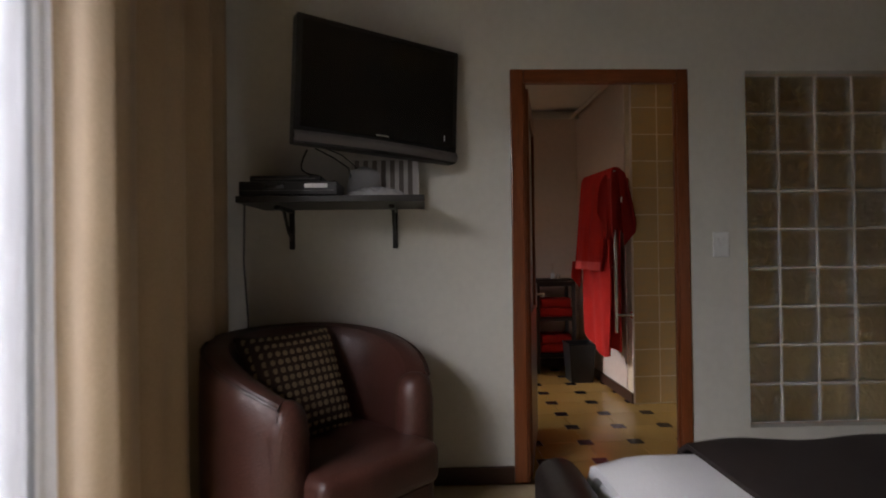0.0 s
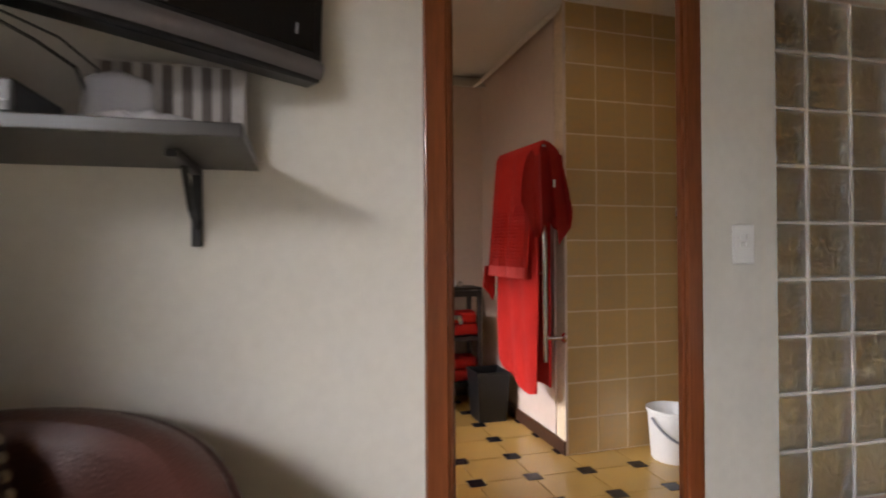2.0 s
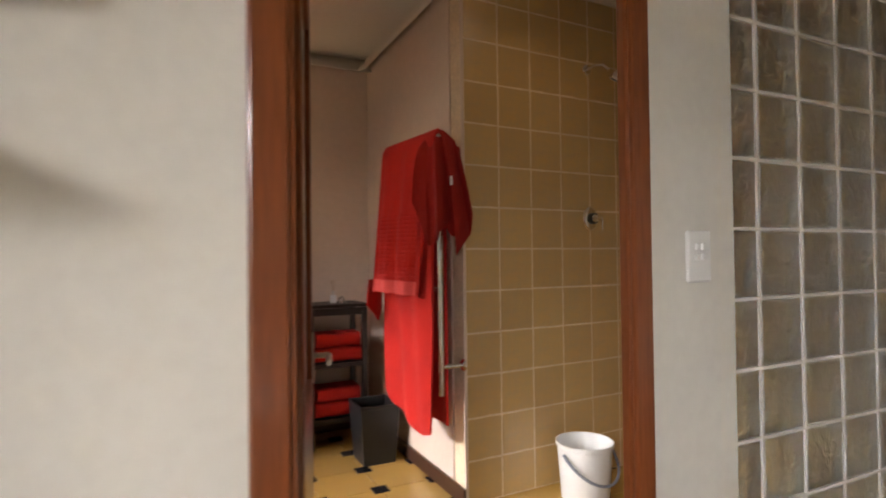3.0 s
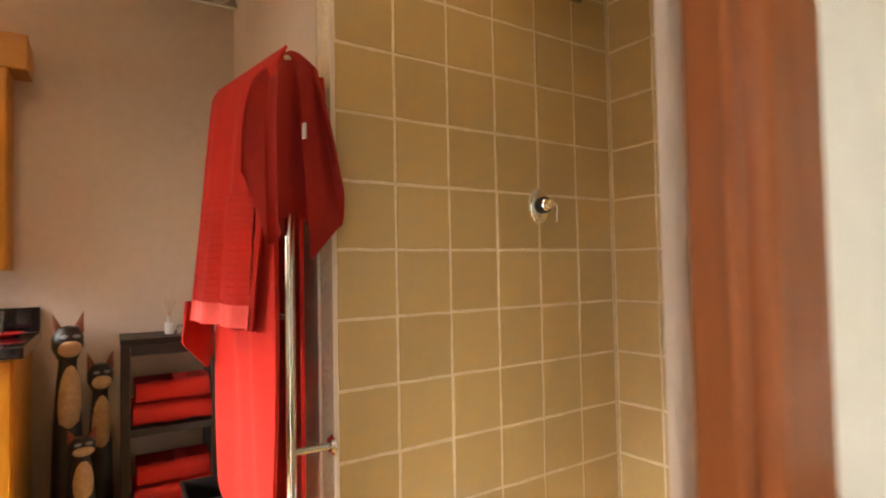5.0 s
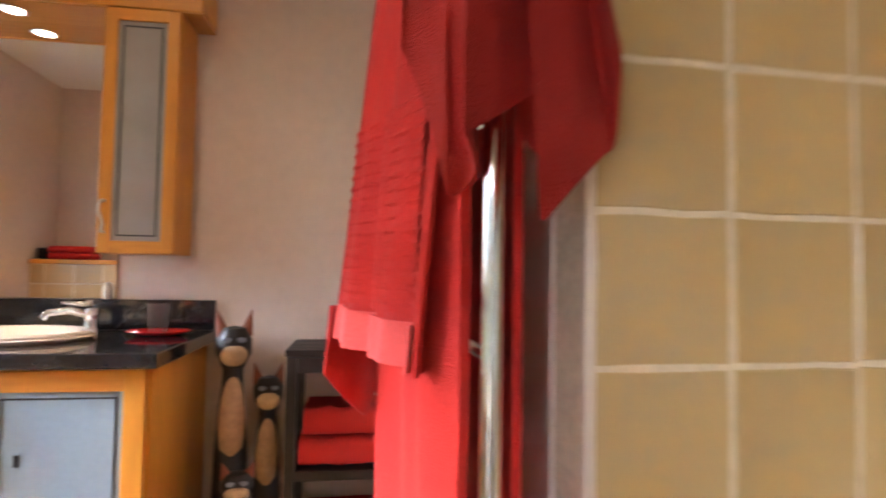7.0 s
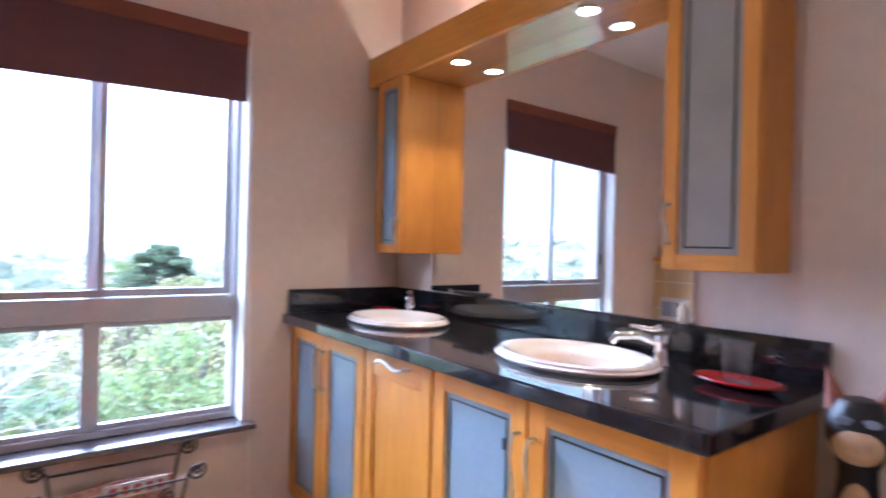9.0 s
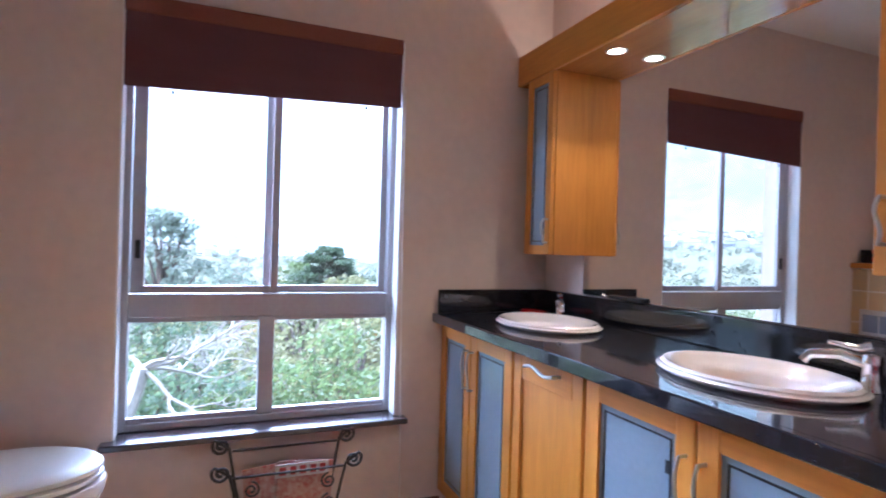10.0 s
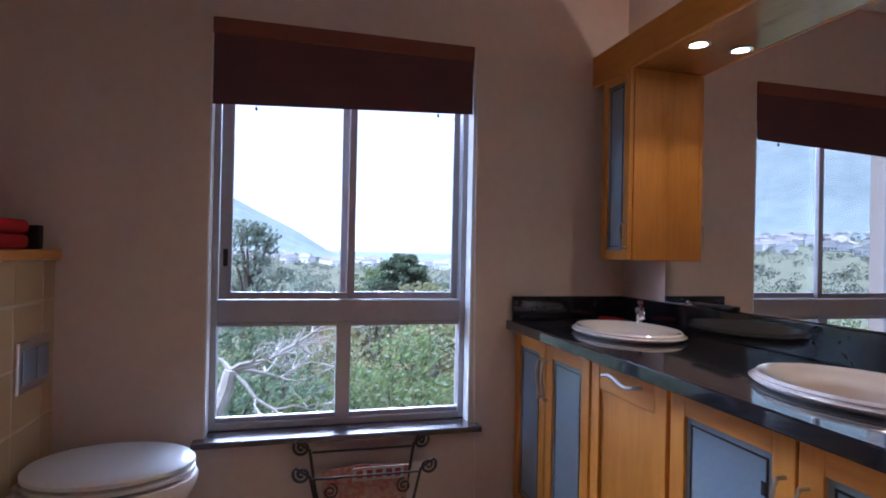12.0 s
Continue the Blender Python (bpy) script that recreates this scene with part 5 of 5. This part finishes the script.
mag = thing("magazine", -0.95, 4.3, 0.09, "glossy food magazine standing in the iron rack", "magazine")
part("cover", moved(box(-0.105, 0.105, -0.004, 0.004, 0, 0.275, 0.001), pose(-0.935, 4.285, 0.09, -6, 4, 90)), MAG_RED, mag)
for y0, y1 in ((4.2, 4.225), (4.24, 4.262), (4.275, 4.3), (4.315, 4.338), (4.35, 4.372)):
    part("title_bar", box(-0.938, -0.9335, y0, y1, 0.325, 0.355), mat("title_ink", (0.35, 0.03, 0.03), 0.4, vary=0.05, bump=0), mag, "bars of masthead lettering")
part("title_band", box(-0.941, -0.936, 4.185, 4.385, 0.315, 0.365), MAG_WHITE, mag, "white masthead band")
mag2 = thing("magazine", -0.99, 4.22, 0.09, "second magazine leaning behind in the rack", "magazine")
part("cover", moved(box(-0.105, 0.105, -0.004, 0.004, 0, 0.26, 0.001), pose(-0.97, 4.2, 0.09, -8, -6, 90)), MAG_RED, mag2)

# ---- outside ----
GRASS = mat("hillside_scrub", (0.10, 0.12, 0.055), 0.95, vary=0.25, scale=0.15, fine=2.0, bump=0.3, colour2=(0.2, 0.19, 0.12))
# far slopes paler and bluer than the scrub; haze is in the colour
HILL = mat("hazed_mountain", (0.26, 0.3, 0.29), 1.0, vary=0.25, scale=0.012, fine=0.06, bump=0.0, colour2=(0.18, 0.22, 0.2))
LEAF_A = mat("leaf_green", (0.09, 0.12, 0.045), 0.6, vary=0.15, scale=1, fine=9, bump=0, spread=0.5, colour2=(0.12, 0.14, 0.06))
LEAF_B = mat("leaf_dark", (0.09, 0.12, 0.07), 0.6, vary=0.15, scale=1, fine=9, bump=0, spread=0.45)
# pale leaf for the farther trees; haze is put into its green
LEAF_H = mat("leaf_hazed_green", (0.2, 0.225, 0.175), 0.6, vary=0.15, scale=1, fine=9, bump=0, spread=0.4)
LEAF_C = mat("leaf_yellow_green", (0.2, 0.19, 0.09), 0.6, vary=0.15, scale=1, fine=9, bump=0, spread=0.45)
for m_leaf, tint in ((LEAF_A, (0.2, 0.26, 0.09)), (LEAF_B, (0.17, 0.24, 0.12)), (LEAF_C, (0.36, 0.36, 0.15)), (LEAF_H, (0.3, 0.35, 0.25))):
    let_through(m_leaf, tint, 0.45)
BARK = mat("bark", (0.12, 0.09, 0.07), 0.9, vary=0.2, fine=20, bump=0.4)
PALE_BARK = mat("pale_bark", (0.32, 0.29, 0.25), 0.85, vary=0.2, scale=6, fine=30, bump=0.3)
HOUSE_W = mat("house_plaster", (0.78, 0.77, 0.75), 0.85, vary=0.08, scale=0.4, fine=4, bump=0, spread=0.15)
HOUSE_R = mat("house_roof", (0.3, 0.28, 0.27), 0.85, vary=0.15, scale=0.5, fine=5, bump=0, spread=0.3)
HOUSE_G = mat("house_window", (0.04, 0.05, 0.06), 0.2, vary=0.0, bump=0)


def ground_z(x, y):
    d = -x - 1.4
    near = -3.2 - 0.06 * max(0, min(d, 120))
    up = 0.0
    d2 = math.hypot(x, y - 4)
    phi = math.degrees(math.atan2(-(y - 4), -x))
    if d2 > 120 and x < 0:
        rise = max(0.0, min(1.0, (phi + 3) / 45))
        up = rise ** 0.9 * (max(0, d2 - 160) * 0.075 + max(0, d2 - 640) * 0.6)
        up = min(up, 640 * rise ** 0.8)
        up *= 0.92 + 0.16 * noise.noise((x * 0.004, y * 0.004, 3))
    return near + up


bm = bmesh.new()
xs = [-1.36 - 2.2 * (1.16 ** k - 1) * 4 for k in range(44)]
ys = [4 + s * 3 * (1.19 ** k - 1) for s in (-1, 1) for k in range(40, 0, -1)]
ys = sorted(set(ys + [4]))
grid = [[bm.verts.new((x, y, ground_z(x, y))) for y in ys] for x in xs]
for i in range(len(xs) - 1):
    for j in range(len(ys) - 1):
        f = bm.faces.new((grid[i][j], grid[i][j + 1], grid[i + 1][j + 1], grid[i + 1][j]))
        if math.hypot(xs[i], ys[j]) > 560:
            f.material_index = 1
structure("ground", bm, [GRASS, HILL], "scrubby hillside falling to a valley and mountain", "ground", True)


def leaves(bm, centre, radius, count, size, rr, squash=0.8):
    for _ in range(count):
        d = Vector((rr.gauss(0, 1), rr.gauss(0, 1), rr.gauss(0, 1))).normalized() * radius * rr.uniform(0.55, 1.0) ** 0.6
        c = centre + Vector((d.x, d.y, d.z * squash))
        a = Vector((rr.gauss(0, 1), rr.gauss(0, 1), rr.gauss(0, 1))).normalized()
        b = a.orthogonal().normalized()
        g = a.cross(b)
        s = size * rr.uniform(0.6, 1.3)
        vs = [bm.verts.new(c + q) for q in (b * s, g * s * 0.5, -b * s, -g * s * 0.5)]
        bm.faces.new(vs)


def shrub(name, x, y, z, high, wide, leaf, label, seed, count=34, size=0.06, category="shrub", clump=(0.2, 0.36), per=90):
    """A short branching trunk and clumps of single leaves."""
    rr = random.Random(seed)
    t = thing(name, x, y, z, label, category, "shrubs and trees below the window")
    bm = bmesh.new()
    tube([(x, y, z - 0.3), (x + 0.1, y, z + high * 0.4), (x + 0.05, y + 0.1, z + high * 0.75)], [high * 0.03, high * 0.022, high * 0.008], 7, bm=bm)
    cl = []
    for k in range(count):
        a, h = rr.uniform(0, 6.283), rr.uniform(0.3, 1.0)
        rad = wide * math.sqrt(max(0.02, 1 - (h - 0.45) ** 2 * 3.2)) * rr.uniform(0.3, 1.15)
        c = Vector((x + rad * math.cos(a), y + rad * math.sin(a), z + high * h))
        cl.append(c)
        if k % 2 == 0:
            tube([(x + 0.07, y, z + high * h * 0.5), tuple((Vector((x, y, z + high * h * 0.6)) + c) / 2), tuple(c)], [high * 0.012, high * 0.008, high * 0.003], 5, bm=bm)
    part("trunk", bm, BARK, t)
    bm = bmesh.new()
    for c in cl:
        leaves(bm, c, wide * rr.uniform(*clump), per, size, rr)
    part("crown", bm, leaf, t)
    return t


sid = 10
for x, y, top_z, w, leaf, nm in ((-7.5, 2.9, -0.75, 1.3, LEAF_B, "dark green"), (-7.8, 3.9, -0.95, 1.2, LEAF_B, "dark green"), (-7.2, 4.7, -0.8, 1.2, LEAF_A, "bright green"), (-8.0, 5.6, -0.35, 1.4, LEAF_A, "bright green"),
                                 (-9.5, 6.6, 0.2, 1.6, LEAF_C, "yellow-green"), (-10.5, 4.9, -0.6, 1.4, LEAF_C, "yellow-green"), (-11.5, 3.2, -0.7, 1.8, LEAF_B, "dark green"), (-10, 1.7, -0.6, 1.6, LEAF_A, "bright green"),
                                 (-15, 6.2, 0.0, 2.2, LEAF_A, "bright green"), (-15, 3.6, -0.9, 2.2, LEAF_C, "yellow-green"), (-9, 0.0, -0.9, 1.8, LEAF_B, "dark green"), (-9, -3, -1.3, 2.0, LEAF_A, "bright green")):
    sid += 1
    z = ground_z(x, y)
    shrub("shrub", x, y, z, top_z - z, w, leaf, nm + " leafy shrub on the slope outside", sid, 40, 0.055)
for x, y, top_z, w, leaf in ((-20, 2.2, 2.2, 1.5, LEAF_H), (-17, 7.9, -0.05, 2.0, LEAF_C), (-16, 6.3, -0.5, 1.6, LEAF_C), (-24, 7.2, 0.2, 2.0, LEAF_A), (-30, 4.5, -0.6, 3.0, LEAF_H), (-34, 0.0, -0.5, 3.2, LEAF_A), (-22, -9, -0.4, 2.6, LEAF_H), (-20, -16, -0.6, 3, LEAF_A)):
    sid += 1
    z = ground_z(x, y)
    shrub("tree", x, y, z, top_z - z, w, leaf, "dark evergreen tree standing below the house", sid, 70, 0.1, "tree", (0.13, 0.3), 42)

def conifer(x, y, top_z, wide, seed):
    """A broad pine: a straight trunk, drooping boughs in tiers, each with tufts of needles."""
    rr = random.Random(seed)
    z = ground_z(x, y)
    high = top_z - z
    t = thing("conifer", x, y, z, "dark green broad conifer with drooping boughs", "tree", "shrubs and trees below the window")
    bm, tufts = bmesh.new(), bmesh.new()
    tube([(x, y, z - 0.3), (x, y, z + high * 0.6), (x, y, top_z - 0.2)], [0.16, 0.1, 0.02], 8, bm=bm)
    for k in range(17):
        h = 0.42 + 0.56 * k / 16
        reach = wide * (1.02 - h) / 0.6 * rr.uniform(0.55, 1.15) + 0.2
        for q in range(6):
            a = rr.uniform(0, 6.283)
            c, n = Vector((x, y, z + high * h)), Vector((math.cos(a), math.sin(a), rr.uniform(-0.12, 0.12)))
            tube([c, c + n * reach * 0.6 + Vector((0, 0, 0.06)), c + n * reach], [0.03, 0.018, 0.006], 5, bm=bm)
            for w in range(5):
                leaves(tufts, c + n * reach * (0.35 + 0.16 * w), 0.14 + 0.07 * reach * (1 - 0.1 * w), 46, 0.07, rr, 0.6)
    part("trunk", bm, BARK, t)
    part("crown", tufts, LEAF_B, t)


conifer(-21, 8.1, 1.1, 3.4, 77)

bare = thing("bare_tree", -6.5, 2.6, ground_z(-6.5, 2.6), "leafless pale tree with spreading branches", "tree")
bm = bmesh.new()
rr = random.Random(21)


def limb(p, d, length, rad, depth):
    pts, q = [p], p.copy()
    for k in range(5):
        d = (d + Vector((rr.uniform(-0.45, 0.45), rr.uniform(-0.45, 0.45), rr.uniform(-0.4, 0.36)))).normalized()
        q = q + d * length / 5
        pts.append(q.copy())
        if depth and k > 0:
            for _ in range(2 if depth == 3 else 1):
                e = (d + Vector((rr.uniform(-0.9, 0.9), rr.uniform(-0.9, 0.9), rr.uniform(-0.6, 0.7)))).normalized()
                limb(q, e, length * rr.uniform(0.4, 0.62), rad * 0.48, depth - 1)
    tube(pts, [rad * (1 - 0.13 * k) for k in range(6)], 5, bm=bm)


fork = Vector((-6.5, 3.12, -0.40))
tube([(-6.6, fork.y - 0.5, ground_z(-6.5, 2.6) - 0.1), fork + Vector((0, -0.3, -0.9)), fork + Vector((0, -0.05, -0.25)), fork], [0.15, 0.12, 0.1, 0.08], 8, bm=bm)
for dv, length in (((0.1, 1, 0.08), 1.5), ((-0.3, 0.9, 0.3), 1.3), ((0.2, 0.6, 0.55), 0.7), ((-0.1, 1.0, -0.25), 1.3), ((-0.5, -0.5, 0.5), 0.8)):
    limb(fork, Vector(dv).normalized(), length, 0.034, 3)
part("branches", bm, PALE_BARK, bare, smooth=True)


def house_at(x, y, s, turn, first):
    z = ground_z(x, y)
    if first:
        return copy_thing(first, pose(x, y, z - 0.5, 0, 0, turn) @ Matrix.Diagonal((1, 1, 1, 1)))
    h = thing("house", 0, 0, 0, "distant white house with a low pitched roof", "house", "houses in the valley")
    part("walls", box(-5, 5, -4, 4, -3, 4.5), HOUSE_W, h)
    bm = bmesh.new()
    v = [bm.verts.new(p) for p in ((-5.5, -4.5, 4.5), (5.5, -4.5, 4.5), (5.5, 4.5, 4.5), (-5.5, 4.5, 4.5), (-4, 0, 6.6), (4, 0, 6.6))]
    for f in ((0, 1, 5, 4), (2, 3, 4, 5), (1, 2, 5), (3, 0, 4), (3, 2, 1, 0)):
        bm.faces.new([v[k] for k in f])
    part("roof", bm, HOUSE_R, h)
    for k in range(4):
        part("window", box(5.0, 5.06, -3.2 + 1.8 * k, -2.2 + 1.8 * k, 1.2, 2.6), HOUSE_G, h)
    h.matrix_basis = pose(x, y, z - 0.5, 0, 0, turn)
    return h


rr = random.Random(8)
first = None
for k in range(230):
    phi = radians(rr.uniform(26, 66) if k < 185 else rr.uniform(-16, 14))
    d = rr.uniform(360, 640)
    o = house_at(-d * math.cos(phi), 4 - d * math.sin(phi), 1, rr.uniform(0, 360), first)
    first = first or o
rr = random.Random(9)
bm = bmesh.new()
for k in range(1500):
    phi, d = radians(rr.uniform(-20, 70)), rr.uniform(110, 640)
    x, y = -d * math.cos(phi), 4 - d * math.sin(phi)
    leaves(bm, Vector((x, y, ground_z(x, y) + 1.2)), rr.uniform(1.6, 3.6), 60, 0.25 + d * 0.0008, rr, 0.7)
# woods greyed and lightened: valley haze is put into their colour
tagged(link("far_trees", bm, mat("hazed_woods", (0.2, 0.2, 0.16), 0.9, vary=0.25, scale=0.05, fine=0.6, bump=0, spread=0.5, colour2=(0.14, 0.17, 0.12))), "far scattered trees on the valley floor, greyed for haze", "trees", "", "stuff")

# ---- tiles, last ----
TILE = 0.2012


def tile_mesh(w, h, rr=random.Random(12)):
    """A hand-made tile: a slightly uneven outline with a rounded front edge."""
    ring = [(w * k / 3, 0) for k in range(3)] + [(w, h * k / 3) for k in range(3)] + [(w - w * k / 3, h) for k in range(3)] + [(0, h - h * k / 3) for k in range(3)]
    ring = [(x + rr.uniform(-0.0016, 0.0016), z + rr.uniform(-0.0016, 0.0016)) for x, z in ring]
    mx, mz, n = w / 2, h / 2, len(ring)
    vs = []
    for y, inset in ((0.01, 0.0), (0.0022, 0.0004), (0.0, 0.0024)):
        vs += [(x + (inset if x < mx else -inset), y, z + (inset if z < mz else -inset)) for x, z in ring]
    faces = [[a * n + k, a * n + (k + 1) % n, (a + 1) * n + (k + 1) % n, (a + 1) * n + k] for a in (0, 1) for k in range(n)]
    me = bpy.data.meshes.new("tile")
    me.from_pydata(vs, [], faces + [list(range(2 * n, 3 * n))])
    me.materials.append(WALL_TILE)
    return me


def tile_wall(parent, base, length, rows, pitch=0.1965, joint=0.007):
    """Single tiles on a wall that starts at base and runs along its x axis."""
    cache = {}
    n = int(length / pitch) + 1
    for i in range(n):
        x0 = i * pitch
        w = min(pitch, length - x0) - joint
        if w < 0.012:
            continue
        for j in range(rows):
            h = min(TILE, ZC - j * TILE) - joint
            if h < 0.02:
                continue
            key = (round(w, 4), round(h, 4), rng_t.randrange(9))
            cache[key] = cache.get(key) or tile_mesh(w, h)
            o = new("tile", cache[key])
            o.parent = parent
            jit = rng_t.uniform(-0.0006, 0.0006)
            o.matrix_basis = base @ pose(x0 + joint / 2, jit, j * TILE + joint / 2, rng_t.uniform(-0.2, 0.2), 0, rng_t.uniform(-0.25, 0.25))


rng_t = random.Random(3)
tile_wall(shower_n, pose(1.598, 4.035, 0, 0, 0, 2.4), 1.192, 13)
tile_wall(shower_e, pose(2.789, 4.085, 0, 0, 0, -86), 1.25, 13)
cache_l = {}
for i in range(5):
    for j in range(6):
        w = min(0.2, 0.9 - 0.2 * i) - 0.006
        h = min(TILE, 1.15 - TILE * j) - 0.006
        if w > 0.02 and h > 0.02:
            key = (round(w, 3), round(h, 3))
            cache_l[key] = cache_l.get(key) or tile_mesh(w, h)
            o = new("tile", cache_l[key])
            o.parent = ledge
            o.matrix_parent_inverse = ledge.matrix_basis.inverted()
            o.matrix_basis = pose(-0.2 - 0.2 * i - 0.003, 3.11, TILE * j + 0.003, 0, 0, 180)

# floor: square tiles with notched corners, black insets between them
PX, PY, DOT = 0.303, 0.29, 0.082
bath_floor = bpy.data.objects["floor_bathroom"]


def notched(px, py, d, g=0.002):
    a, b, h = px / 2 - g, py / 2 - g, d / 2 + g
    pts = [(-a + h, -b), (a - h, -b), (a - h, -b + h), (a, -b + h), (a, b - h), (a - h, b - h), (a - h, b), (-a + h, b), (-a + h, b - h), (-a, b - h), (-a, -b + h), (-a + h, -b + h)]
    me = bpy.data.meshes.new("floor_tile")
    n = len(pts)
    me.from_pydata([(x, y, 0.0) for x, y in pts] + [(x, y, -0.006) for x, y in pts], [], [list(range(n))] + [[k, k + n, (k + 1) % n + n, (k + 1) % n] for k in range(n)])
    me.materials.append(FLOOR_TILE)
    return me


ft = notched(PX, PY, DOT)
dm_b = box(-DOT / 2, DOT / 2, -DOT / 2, DOT / 2, -0.006, 0.0003, 0.001, seg=1)
dm = bpy.data.meshes.new("inset")
dm_b.to_mesh(dm)
dm_b.free()
dm.materials.append(DOT_TILE)
for i in range(-8, 6):
    for j in range(-4, 6):
        x, y = 1.29 + PX * i, 3.82 + PY * j
        if XW + 0.15 < x < 2.9 and YD + 0.06 < y < YN - 0.02:
            o = new("inset", dm)
            o.parent = bath_floor
            o.location = (x, y, 0)
        if XW < x + PX / 2 < 3.0 and YD + 0.03 < y + PY / 2 < YN + 0.1:
            o = new("floor_tile", ft)
            o.parent = bath_floor
            o.location = (x + PX / 2, y + PY / 2, 0)
